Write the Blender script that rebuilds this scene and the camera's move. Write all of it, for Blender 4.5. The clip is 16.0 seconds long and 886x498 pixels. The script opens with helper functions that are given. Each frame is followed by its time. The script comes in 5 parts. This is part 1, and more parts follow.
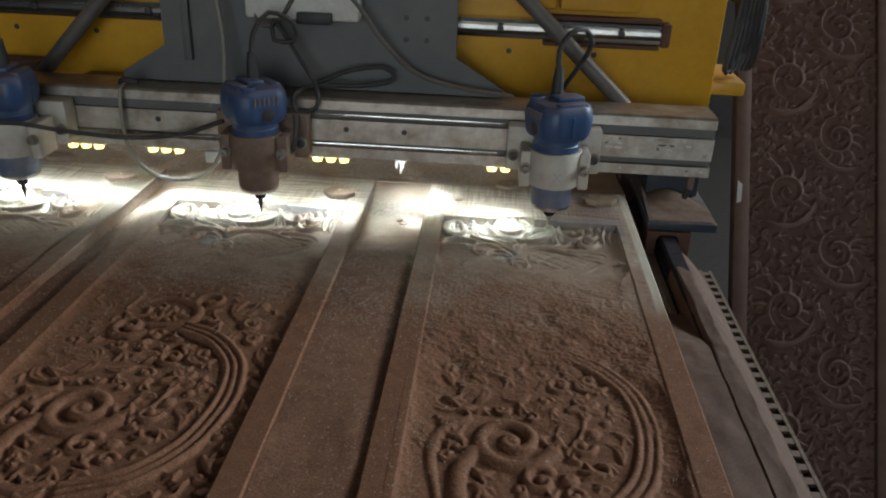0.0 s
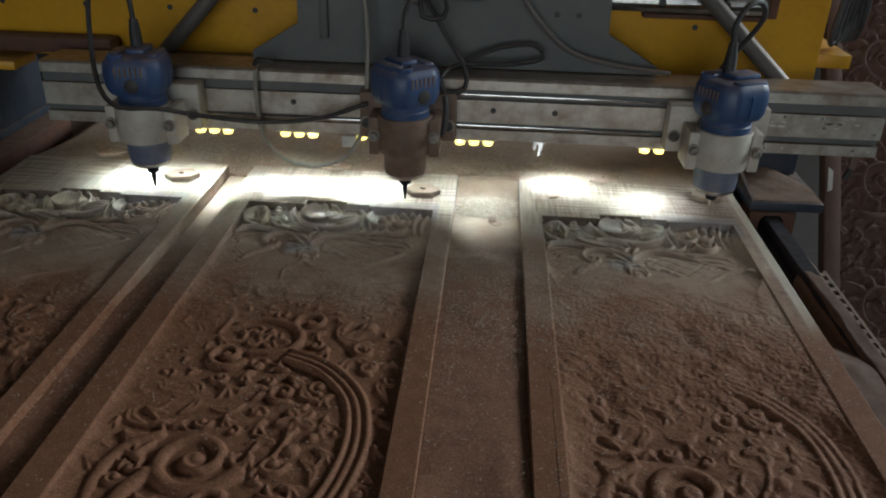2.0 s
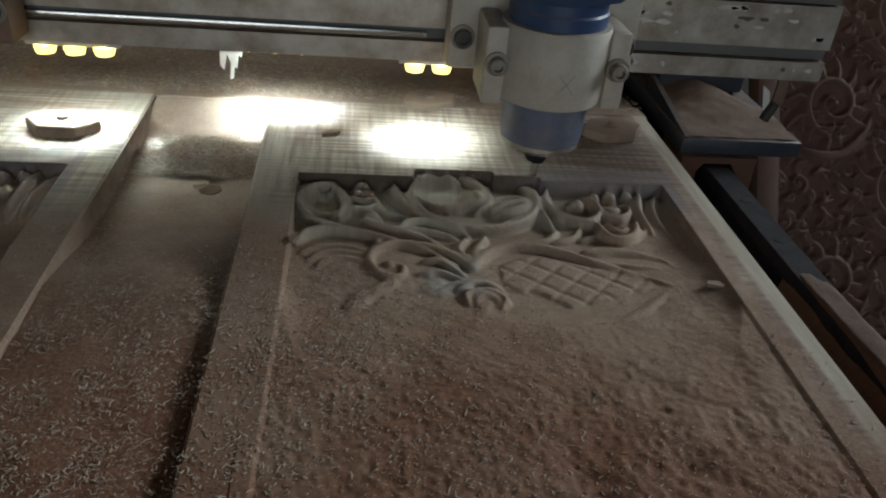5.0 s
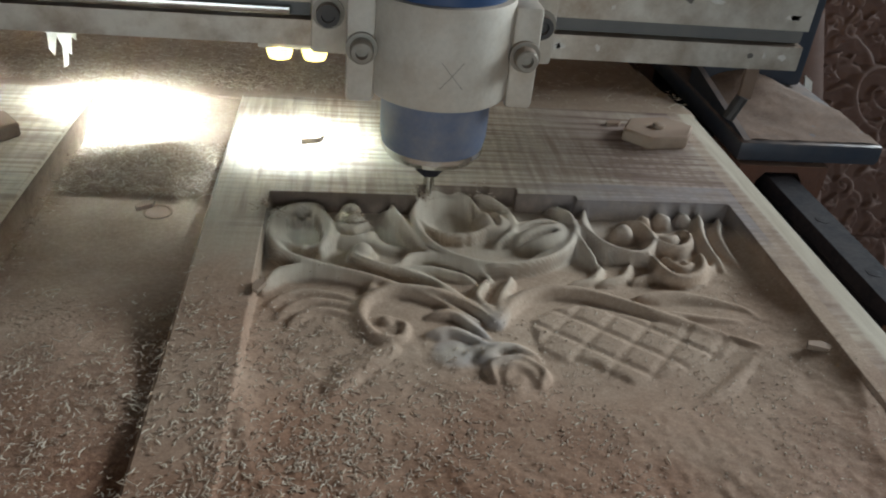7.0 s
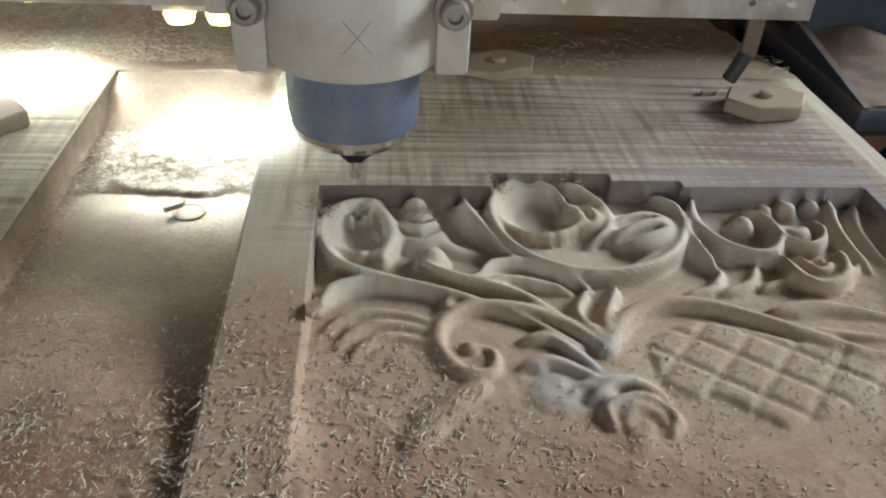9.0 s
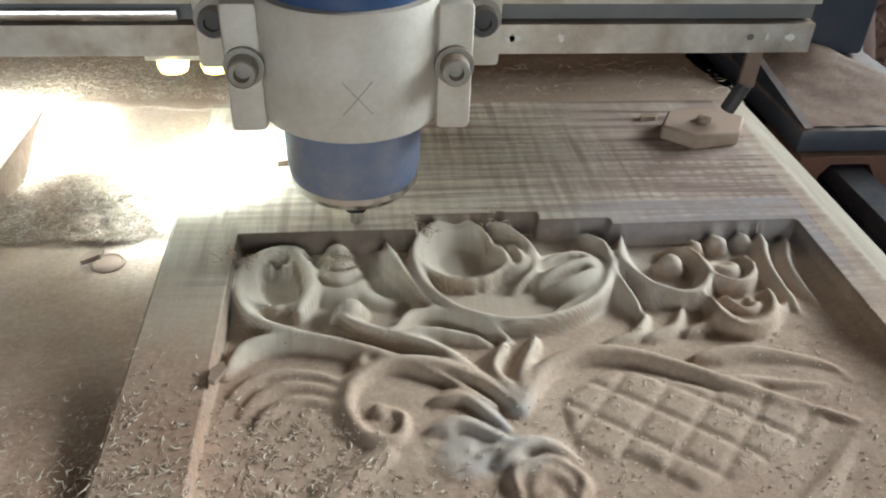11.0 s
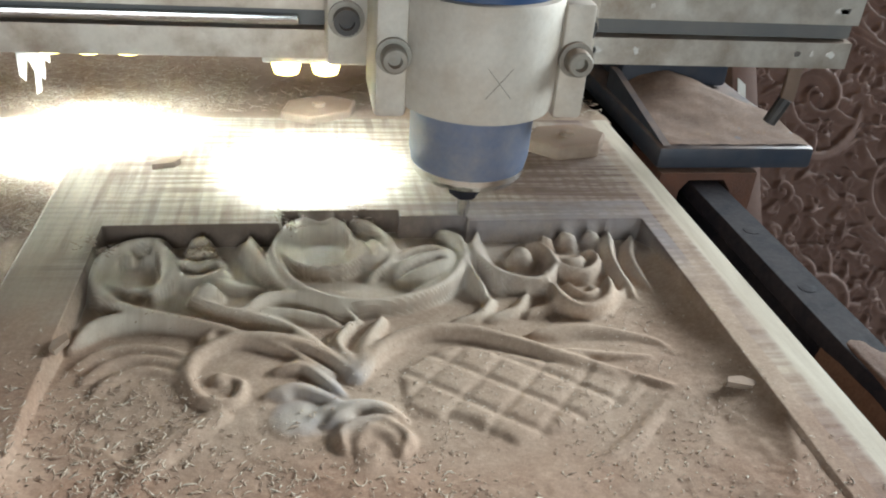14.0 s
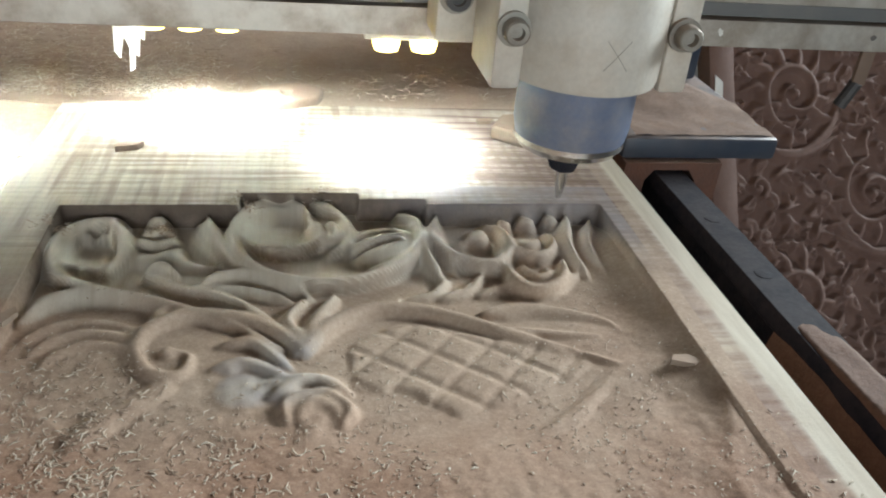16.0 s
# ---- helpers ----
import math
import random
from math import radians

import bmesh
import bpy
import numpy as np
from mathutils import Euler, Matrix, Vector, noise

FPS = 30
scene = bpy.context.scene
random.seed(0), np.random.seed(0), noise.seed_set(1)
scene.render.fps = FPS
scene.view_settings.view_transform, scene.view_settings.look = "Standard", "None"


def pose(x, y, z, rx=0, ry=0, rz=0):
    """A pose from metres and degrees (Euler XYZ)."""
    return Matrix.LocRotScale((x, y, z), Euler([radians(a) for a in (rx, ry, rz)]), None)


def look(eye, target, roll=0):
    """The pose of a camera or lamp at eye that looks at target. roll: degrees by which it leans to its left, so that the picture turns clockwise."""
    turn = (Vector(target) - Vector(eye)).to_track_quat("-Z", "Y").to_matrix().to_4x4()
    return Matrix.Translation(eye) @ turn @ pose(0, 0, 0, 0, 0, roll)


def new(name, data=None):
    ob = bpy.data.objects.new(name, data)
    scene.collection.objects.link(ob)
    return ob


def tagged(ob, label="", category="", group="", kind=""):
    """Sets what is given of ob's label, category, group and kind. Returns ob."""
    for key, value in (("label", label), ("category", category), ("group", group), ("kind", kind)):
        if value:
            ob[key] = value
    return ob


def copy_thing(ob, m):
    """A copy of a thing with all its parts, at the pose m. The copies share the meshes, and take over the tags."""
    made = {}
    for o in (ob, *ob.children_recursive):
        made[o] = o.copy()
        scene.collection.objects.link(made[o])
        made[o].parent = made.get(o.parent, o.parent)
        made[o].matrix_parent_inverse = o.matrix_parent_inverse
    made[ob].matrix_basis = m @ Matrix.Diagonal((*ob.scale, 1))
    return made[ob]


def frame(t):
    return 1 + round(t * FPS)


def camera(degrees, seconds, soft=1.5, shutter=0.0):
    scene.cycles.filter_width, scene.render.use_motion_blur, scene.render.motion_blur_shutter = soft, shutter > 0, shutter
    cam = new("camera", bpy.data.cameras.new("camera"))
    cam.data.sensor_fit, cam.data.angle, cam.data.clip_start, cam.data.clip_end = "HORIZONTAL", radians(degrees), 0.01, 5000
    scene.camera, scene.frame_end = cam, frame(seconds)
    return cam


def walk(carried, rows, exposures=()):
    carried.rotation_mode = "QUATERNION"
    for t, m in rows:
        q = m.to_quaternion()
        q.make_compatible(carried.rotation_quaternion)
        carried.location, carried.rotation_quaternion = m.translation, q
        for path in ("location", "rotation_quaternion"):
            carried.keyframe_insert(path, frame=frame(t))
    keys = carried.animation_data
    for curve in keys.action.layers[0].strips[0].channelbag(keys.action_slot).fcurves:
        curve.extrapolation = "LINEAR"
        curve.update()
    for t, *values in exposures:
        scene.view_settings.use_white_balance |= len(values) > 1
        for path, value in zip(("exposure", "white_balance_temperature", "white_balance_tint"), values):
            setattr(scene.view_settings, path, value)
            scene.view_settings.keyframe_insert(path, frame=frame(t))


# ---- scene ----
cam = camera(58.0, 16.0, 2.0)
PATH = [
    (0, (-0.089, 0.092, 1.319), (-0.191, 1.897, 0.465), 2.2),
    (0.5, (-0.172, 0.173, 1.313), (-0.269, 1.966, 0.433), 2.0),
    (1, (-0.23, 0.194, 1.309), (-0.329, 1.977, 0.409), 2.0),
    (1.5, (-0.236, 0.193, 1.31), (-0.339, 1.973, 0.403), 1.9),
    (2, (-0.232, 0.194, 1.308), (-0.33, 1.97, 0.396), 1.6),
    (2.5, (-0.222, 0.198, 1.293), (-0.283, 1.976, 0.38), 1.3),
    (3, (-0.196, 0.237, 1.283), (-0.192, 2.001, 0.341), 1.4),
    (3.5, (-0.135, 0.372, 1.233), (-0.094, 2.115, 0.252), 1.6),
    (4, (-0.097, 0.488, 1.203), (-0.005, 2.205, 0.182), 3.1),
    (4.5, (-0.101, 0.576, 1.178), (0.072, 2.273, 0.135), 4.7),
    (5, (-0.116, 0.703, 1.097), (0.115, 2.398, 0.059), 5.5),
    (5.2, (-0.117, 0.732, 1.086), (0.14, 2.409, 0.028), 5.9),
    (7.5, (-0.112, 0.828, 1.047), (0.126, 2.503, -0.019), 5.6),
    (8.2, (-0.12, 0.852, 1.028), (0.053, 2.538, -0.033), 4.3),
    (10.3, (-0.129, 0.918, 1.047), (0.046, 2.441, -0.237), 1.9),
    (10.5, (-0.117, 0.898, 1.04), (0.009, 2.494, -0.159), 1.5),
    (11, (-0.096, 0.903, 1.05), (0.095, 2.529, -0.099), 2.2),
    (11.5, (-0.087, 0.897, 1.044), (0.155, 2.548, -0.059), 3.1),
    (12, (-0.083, 0.887, 1.04), (0.174, 2.555, -0.033), 3.4),
    (12.5, (-0.079, 0.88, 1.038), (0.197, 2.554, -0.02), 3.9),
    (13, (-0.074, 0.872, 1.039), (0.218, 2.555, -0.001), 4.1),
    (13.5, (-0.066, 0.869, 1.038), (0.249, 2.556, 0.011), 4.4),
    (14, (-0.061, 0.867, 1.035), (0.275, 2.558, 0.022), 4.6),
    (14.5, (-0.056, 0.864, 1.036), (0.297, 2.552, 0.023), 4.9),
    (15, (-0.052, 0.861, 1.033), (0.317, 2.548, 0.022), 5.2),
    (15.5, (-0.047, 0.859, 1.032), (0.332, 2.542, 0.02), 5.4),
    (16, (-0.045, 0.857, 1.03), (0.308, 2.548, 0.022), 5.3),
]
EXPOSURES = [(0, 0.15), (1.0, -0.08), (2.5, -0.08), (4.0, -0.28), (5.2, -0.28), (7.3, 0.7), (10.3, 1.15), (12.0, 1.45), (16, 1.5)]
walk(cam, [(t, look(eye, target, roll)) for t, eye, target, roll in PATH], EXPOSURES)


# the gantry's working height and the carving field
TOP = 0.85                       # top of the boards
BED = 0.829                      # top of the spoilboard
CUT = 1.2                        # far end of the carving
BOARDS = ((-0.182, 0.0), (-0.592, -0.409), (-0.949, -0.764))   # left edge, offset of its pattern


# ---- light ----
world = bpy.data.worlds.new("world")
scene.world = world
world.use_nodes = True
nt = world.node_tree
sky = nt.nodes.new("ShaderNodeTexSky")
sky.sky_type, sky.sun_disc, sky.sun_elevation, sky.sun_rotation = "NISHITA", False, radians(40), radians(200)
nt.links.new(sky.outputs[0], nt.nodes["Background"].inputs[0])
nt.nodes["Background"].inputs[1].default_value = 0.06


def daylight(name, m, sx, sy, watts, colour):
    """The sky's light in an opening of the workshop."""
    data = bpy.data.lights.new(name, "AREA")
    data.shape, data.size, data.size_y, data.energy, data.color = "RECTANGLE", sx, sy, watts, colour
    ob = new(name, data)
    ob.matrix_world = m
    return ob


DAY = (0.87, 1.0, 1.06)
daylight("doorway_light", look((-0.3, -3.9, 1.5), (-0.3, 0, 1.3)), 3.2, 2.4, 50, DAY)
daylight("window_light", look((3.9, 2.7, 2.6), (0, 0.9, 0.85)), 2.6, 1.3, 175, DAY)


# ---- materials ----
def shader(name, rough=0.6, metal=0.0):
    m = bpy.data.materials.new(name)
    m.use_nodes = True
    b = m.node_tree.nodes["Principled BSDF"]
    b.inputs["Roughness"].default_value, b.inputs["Metallic"].default_value = rough, metal
    return m, m.node_tree, b


def add(tree, kind, **values):
    n = tree.nodes.new(kind)
    for k, v in values.items():
        n.inputs[k.replace("_", " ")].default_value = v
    return n


def noise_of(tree, scale, detail=5.0, rough=0.6, stretch=None):
    tc = tree.nodes.new("ShaderNodeTexCoord")
    out = tc.outputs["Object"]
    if stretch:
        mp = add(tree, "ShaderNodeMapping", Scale=stretch)
        tree.links.new(out, mp.inputs[0])
        out = mp.outputs[0]
    n = add(tree, "ShaderNodeTexNoise", Scale=scale, Detail=detail, Roughness=rough)
    tree.links.new(out, n.inputs["Vector"])
    return n.outputs["Fac"]


def ramp(tree, fac, *stops):
    r = tree.nodes.new("ShaderNodeValToRGB")
    e = r.color_ramp.elements
    while len(e) < len(stops):
        e.new(0.5)
    for el, (p, c) in zip(e, stops):
        el.position, el.color = p, (*c, 1) if len(c) == 3 else c
    tree.links.new(fac, r.inputs[0])
    return r.outputs[0]


def mixed(tree, fac, a, b, mode="MIX"):
    m = tree.nodes.new("ShaderNodeMix")
    m.data_type, m.blend_type = "RGBA", mode
    for sock, v in ((m.inputs[0], fac), (m.inputs[6], a), (m.inputs[7], b)):
        if hasattr(v, "links"):
            tree.links.new(v, sock)
        else:
            sock.default_value = v if not isinstance(v, tuple) else (*v, 1)
    return m.outputs[2]


def relief(tree, b, fac, strength, distance):
    n = add(tree, "ShaderNodeBump", Strength=strength, Distance=distance)
    tree.links.new(fac, n.inputs["Height"])
    tree.links.new(n.outputs[0], b.inputs["Normal"])


def worn(name, colour, second, rough=0.5, metal=0.0, scale=30.0, lo=0.4, hi=0.7, dust=0.0, bump=0.15):
    """Paint, metal or plastic with blotches of a second colour, fine grain, and dust lying on what faces up."""
    m, t, b = shader(name, rough, metal)
    col = ramp(t, noise_of(t, scale, 8, 0.65), (lo, colour), (hi, second))
    grain = noise_of(t, scale * 9, 3)
    col = mixed(t, 0.22, col, ramp(t, grain, (0.3, (0.5, 0.5, 0.5)), (0.7, (1.0, 1.0, 1.0))), "MULTIPLY")
    if dust:
        geo = t.nodes.new("ShaderNodeNewGeometry")
        sep = t.nodes.new("ShaderNodeSeparateXYZ")
        t.links.new(geo.outputs["Normal"], sep.inputs[0])
        up = ramp(t, sep.outputs["Z"], (0.2, (0.12,) * 3), (0.85, (1, 1, 1)))
        patch = ramp(t, noise_of(t, 60, 6), (0.3, (0.35,) * 3), (0.6, (1, 1, 1)))
        fac = mixed(t, 1.0, up, patch, "MULTIPLY")
        fac = mixed(t, 1.0, fac, (dust, dust, dust), "MULTIPLY")
        col = mixed(t, fac, col, DUST)
    t.links.new(col, b.inputs["Base Color"])
    t.links.new(ramp(t, grain, (0.2, (rough * 0.8,) * 3), (0.8, (min(1, rough * 1.25),) * 3)), b.inputs["Roughness"])
    relief(t, b, grain, bump, 0.001)
    return m


DUST = (0.36, 0.235, 0.165)


def dust_colour(t, fine, clump, reach=0.0):
    """Dust that is pale tan at the far end, darker and redder towards the near end."""
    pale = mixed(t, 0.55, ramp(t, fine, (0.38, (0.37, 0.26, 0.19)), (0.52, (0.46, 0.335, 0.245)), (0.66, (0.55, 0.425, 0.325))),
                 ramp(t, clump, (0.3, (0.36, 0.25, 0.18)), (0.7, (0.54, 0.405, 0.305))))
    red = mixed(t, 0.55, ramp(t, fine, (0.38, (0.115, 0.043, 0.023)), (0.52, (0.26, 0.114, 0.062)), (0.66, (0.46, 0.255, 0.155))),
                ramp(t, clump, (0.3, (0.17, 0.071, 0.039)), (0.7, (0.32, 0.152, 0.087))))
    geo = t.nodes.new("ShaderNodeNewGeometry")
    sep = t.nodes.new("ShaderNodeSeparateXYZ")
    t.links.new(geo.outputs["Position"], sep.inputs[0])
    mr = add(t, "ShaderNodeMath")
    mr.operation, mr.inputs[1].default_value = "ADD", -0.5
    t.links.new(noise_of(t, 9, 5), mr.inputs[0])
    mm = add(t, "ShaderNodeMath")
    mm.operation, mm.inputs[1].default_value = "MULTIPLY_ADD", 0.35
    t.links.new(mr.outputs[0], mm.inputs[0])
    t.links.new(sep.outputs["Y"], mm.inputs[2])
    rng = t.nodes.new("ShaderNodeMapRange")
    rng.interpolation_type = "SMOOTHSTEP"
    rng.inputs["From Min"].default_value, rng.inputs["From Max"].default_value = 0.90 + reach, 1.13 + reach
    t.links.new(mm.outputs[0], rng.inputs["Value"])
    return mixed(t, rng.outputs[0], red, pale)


def carved_wood(name, reddish=0.0, coverage=1.0):
    """Pale fresh-cut wood; the attribute 'dust' says how deep sawdust lies on it."""
    m, t, b = shader(name, 0.75)
    grain = noise_of(t, 26, 6, 0.6, (9, 0.7, 1))
    wood = ramp(t, grain, (0.3, (0.53, 0.445, 0.345)), (0.7, (0.70, 0.625, 0.51)))
    # cross-hatched marks of the cutter on the uncut top
    tc = t.nodes.new("ShaderNodeTexCoord")
    zed = t.nodes.new("ShaderNodeSeparateXYZ")
    t.links.new(tc.outputs["Object"], zed.inputs[0])
    lv = t.nodes.new("ShaderNodeMapRange")
    lv.inputs["From Min"].default_value, lv.inputs["From Max"].default_value = TOP - 0.0012, TOP - 0.0004
    t.links.new(zed.outputs["Z"], lv.inputs["Value"])
    level = lv.outputs[0]
    clean = t.nodes.new("ShaderNodeMapRange")              # the outermost edge is clean
    clean.inputs["From Min"].default_value, clean.inputs["From Max"].default_value = 0.124, 0.1205
    t.links.new(zed.outputs["X"], clean.inputs["Value"])
    level = mixed(t, 1.0, level, clean.outputs[0], "MULTIPLY")
    xr = t.nodes.new("ShaderNodeMapRange")
    xr.inputs["From Min"].default_value, xr.inputs["From Max"].default_value = -0.02, 0.06
    t.links.new(zed.outputs["X"], xr.inputs["Value"])
    stain = mixed(t, 1.0, ramp(t, noise_of(t, 16, 5), (0.30, (0, 0, 0)), (0.50, (0.85, 0.85, 0.85))), xr.outputs[0], "MULTIPLY")
    stain = mixed(t, 1.0, stain, level, "MULTIPLY")
    wood = mixed(t, stain, wood, (0.30, 0.215, 0.195))
    for stretch, patchy, lo, most in (((1.5, 34, 1), 7.0, 0.42, 0.75), ((24, 1.6, 1), 9.0, 0.46, 0.6)):
        streak = noise_of(t, 6, 4, 0.55, stretch)
        c = ramp(t, streak, (0.42, (0.50, 0.41, 0.40)), (0.54, (1, 1, 1)), (0.66, (1.12, 1.1, 1.06)))
        patch = ramp(t, noise_of(t, patchy, 3), (lo, (0, 0, 0)), (lo + 0.13, (most,) * 3))
        if most > 0.7:
            patch = mixed(t, 1.0, patch, xr.outputs[0], "LIGHTEN")
        patch = mixed(t, 1.0, patch, level, "MULTIPLY")
        wood = mixed(t, patch, wood, mixed(t, 1.0, wood, c, "MULTIPLY"))
    for way, period, most in (("Y", 0.0052, 0.95), ("X", 0.0068, 0.65)):
        wave = add(t, "ShaderNodeTexWave", Scale=0.314 / period, Distortion=3.0, Detail=2.0, Detail_Scale=2.0)
        wave.bands_direction = way
        t.links.new(tc.outputs["Object"], wave.inputs["Vector"])
        line = ramp(t, wave.outputs["Fac"], (0.45, (0, 0, 0)), (0.8, (1, 1, 1)))
        patch = ramp(t, noise_of(t, 11, 4), (0.44, (0.04,) * 3), (0.60, (most,) * 3))
        line = mixed(t, 1.0, mixed(t, 1.0, line, patch, "MULTIPLY"), level, "MULTIPLY")
        side = mixed(t, xr.outputs[0], (0.25, 0.25, 0.25), (1.0, 1.0, 1.0))
        wood = mixed(t, mixed(t, 1.0, line, side, "MULTIPLY"), wood, (0.20, 0.135, 0.10))
    # steep cut walls: darker inner wood, with their shade put into the colour
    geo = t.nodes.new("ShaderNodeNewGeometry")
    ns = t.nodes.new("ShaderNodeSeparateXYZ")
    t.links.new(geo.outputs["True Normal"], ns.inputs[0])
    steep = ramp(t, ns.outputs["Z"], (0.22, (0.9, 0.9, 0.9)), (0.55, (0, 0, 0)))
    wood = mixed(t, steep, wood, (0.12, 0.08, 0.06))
    fine = noise_of(t, 520, 4, 0.75)
    clump = noise_of(t, 75, 6, 0.7)
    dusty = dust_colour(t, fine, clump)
    # grey-violet heartwood; at the knot, bluish sky reflection put into the colour
    hw = t.nodes.new("ShaderNodeAttribute")
    hw.attribute_name = "heart_sky_tint"
    heart_sky = mixed(t, 1.0, hw.outputs["Fac"], ramp(t, noise_of(t, 60, 5), (0.3, (0.35,) * 3), (0.6, (0.9,) * 3)), "MULTIPLY")
    wood = mixed(t, heart_sky, wood, (0.31, 0.285, 0.30))
    at = t.nodes.new("ShaderNodeAttribute")
    at.attribute_name = "dust"
    th = add(t, "ShaderNodeMath")
    th.operation = "ADD"
    sc = add(t, "ShaderNodeMath")
    sc.operation, sc.inputs[1].default_value = "MULTIPLY", 0.5
    t.links.new(clump, sc.inputs[0])
    t.links.new(at.outputs["Fac"], th.inputs[0])
    t.links.new(sc.outputs[0], th.inputs[1])
    cover = ramp(t, th.outputs[0], (0.32, (0.12,) * 3), (0.72, (coverage,) * 3))
    t.links.new(mixed(t, cover, wood, dusty), b.inputs["Base Color"])
    h = mixed(t, 0.6, ramp(t, fine, (0.2, (0, 0, 0)), (0.8, (1, 1, 1))), ramp(t, clump, (0.2, (0, 0, 0)), (0.8, (1, 1, 1))))
    bs = add(t, "ShaderNodeBump", Strength=0.16, Distance=0.0012)
    t.links.new(h, bs.inputs["Height"])
    t.links.new(bs.outputs[0], b.inputs["Normal"])
    b.inputs["Specular IOR Level"].default_value = 0.2
    return m


def dusty_ground(name, base, second, fine_scale=420, reach=0.0):
    m, t, b = shader(name, 0.85)
    fine, clump = noise_of(t, fine_scale, 4, 0.75), noise_of(t, 40, 7, 0.7)
    if base is None:
        c = dust_colour(t, fine, clump, reach)
    else:
        c = mixed(t, 0.5, ramp(t, fine, (0.3, tuple(v * 0.55 for v in base)), (0.55, base), (0.75, second)),
                  ramp(t, clump, (0.3, tuple(v * 0.65 for v in base)), (0.65, second)))
    t.links.new(c, b.inputs["Base Color"])
    relief(t, b, mixed(t, 0.5, ramp(t, fine, (0, (0, 0, 0)), (1, (1, 1, 1))), ramp(t, clump, (0, (0, 0, 0)), (1, (1, 1, 1)))), 0.5, 0.002)
    return m


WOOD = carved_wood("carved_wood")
DARK_WOOD = worn("old_carved_wood", (0.125, 0.064, 0.049), (0.175, 0.098, 0.076), 0.75, 0, 25, 0.35, 0.7, 0.06, 0.3)
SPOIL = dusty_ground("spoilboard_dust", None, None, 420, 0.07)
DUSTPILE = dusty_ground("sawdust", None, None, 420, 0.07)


def chips(name):
    """Slivers of wood, each of its own tone."""
    m, t, b = shader(name, 0.7)
    geo = t.nodes.new("ShaderNodeNewGeometry")
    c = ramp(t, geo.outputs["Random Per Island"], (0.0, (0.27, 0.18, 0.125)), (0.25, (0.42, 0.30, 0.22)), (0.7, (0.54, 0.42, 0.31)), (1.0, (0.74, 0.64, 0.51)))
    t.links.new(mixed(t, 0.25, c, ramp(t, noise_of(t, 900, 3), (0.35, (0.5, 0.5, 0.5)), (0.65, (1, 1, 1))), "MULTIPLY"), b.inputs["Base Color"])
    return m


SHAVING = chips("shaving")
YELLOW = worn("yellow_paint", (0.72, 0.36, 0.012), (0.60, 0.28, 0.012), 0.45, 0, 9, 0.45, 0.8, 0.5, 0.05)
GREY = worn("grey_plate", (0.105, 0.112, 0.115), (0.165, 0.16, 0.15), 0.55, 0, 12, 0.4, 0.75, 0.4, 0.08)
ALU = worn("dusty_aluminium", (0.68, 0.645, 0.58), (0.34, 0.27, 0.205), 0.36, 0.6, 22, 0.42, 0.66, 0.8, 0.12)
BOLT = worn("dusty_bolt", (0.34, 0.32, 0.28), (0.22, 0.19, 0.16), 0.5, 0.5, 60, 0.4, 0.7, 0.6, 0.1)
STEEL = worn("bright_steel", (0.75, 0.75, 0.74), (0.5, 0.47, 0.44), 0.22, 1.0, 30, 0.4, 0.8, 0.15, 0.04)
OILY = worn("oily_steel", (0.010, 0.011, 0.018), (0.035, 0.03, 0.034), 0.75, 0.0, 40, 0.4, 0.75, 0.05, 0.2)
OILY.node_tree.nodes["Principled BSDF"].inputs["Specular IOR Level"].default_value = 0.15
RUST = worn("rusty_block", (0.15, 0.062, 0.038), (0.075, 0.036, 0.028), 0.85, 0, 60, 0.35, 0.7, 0.5, 0.5)
BLUE = worn("blue_plastic", (0.017, 0.066, 0.185), (0.035, 0.08, 0.17), 0.42, 0, 40, 0.4, 0.8, 0.5, 0.08)
NOSEBLUE = worn("blue_nose", (0.10, 0.145, 0.25), (0.26, 0.25, 0.26), 0.45, 0, 50, 0.35, 0.8, 0.6, 0.08)
CLAMP = worn("dusty_clamp", (0.63, 0.585, 0.515), (0.50, 0.42, 0.335), 0.6, 0.1, 45, 0.4, 0.75, 0.5, 0.12)
BROWNCLAMP = worn("brown_clamp", (0.17, 0.105, 0.075), (0.26, 0.17, 0.125), 0.7, 0, 45, 0.4, 0.75, 0.5, 0.12)
DARK = worn("dark_iron", (0.035, 0.04, 0.045), (0.07, 0.065, 0.06), 0.5, 0.3, 20, 0.4, 0.75, 0.5, 0.15)
NAVY = worn("navy_iron", (0.03, 0.045, 0.07), (0.07, 0.075, 0.085), 0.45, 0.1, 14, 0.4, 0.8, 0.45, 0.1)
NAVY.node_tree.nodes["Principled BSDF"].inputs["Specular IOR Level"].default_value = 0.25
BEDSIDE = worn("bed_iron", (0.10, 0.10, 0.065), (0.17, 0.145, 0.10), 0.6, 0.1, 25, 0.35, 0.7, 0.7, 0.2)
RUBBER = worn("cable_rubber", (0.025, 0.025, 0.028), (0.06, 0.055, 0.05), 0.55, 0, 60, 0.4, 0.8, 0.18, 0.05)
GREYCABLE = worn("grey_cable", (0.26, 0.24, 0.2), (0.36, 0.32, 0.27), 0.5, 0, 60, 0.4, 0.8, 0.4, 0.05)
HOSE = worn("grey_hose", (0.11, 0.105, 0.1), (0.16, 0.145, 0.13), 0.5, 0.2, 30, 0.4, 0.8, 0.6, 0.1)
WHITE = worn("white_plastic", (0.72, 0.70, 0.66), (0.55, 0.5, 0.44), 0.5, 0, 40, 0.4, 0.8, 0.3, 0.05)
CHAIN = worn("beige_chain", (0.17, 0.115, 0.085), (0.11, 0.07, 0.05), 0.75, 0, 40, 0.4, 0.75, 0.3, 0.15)
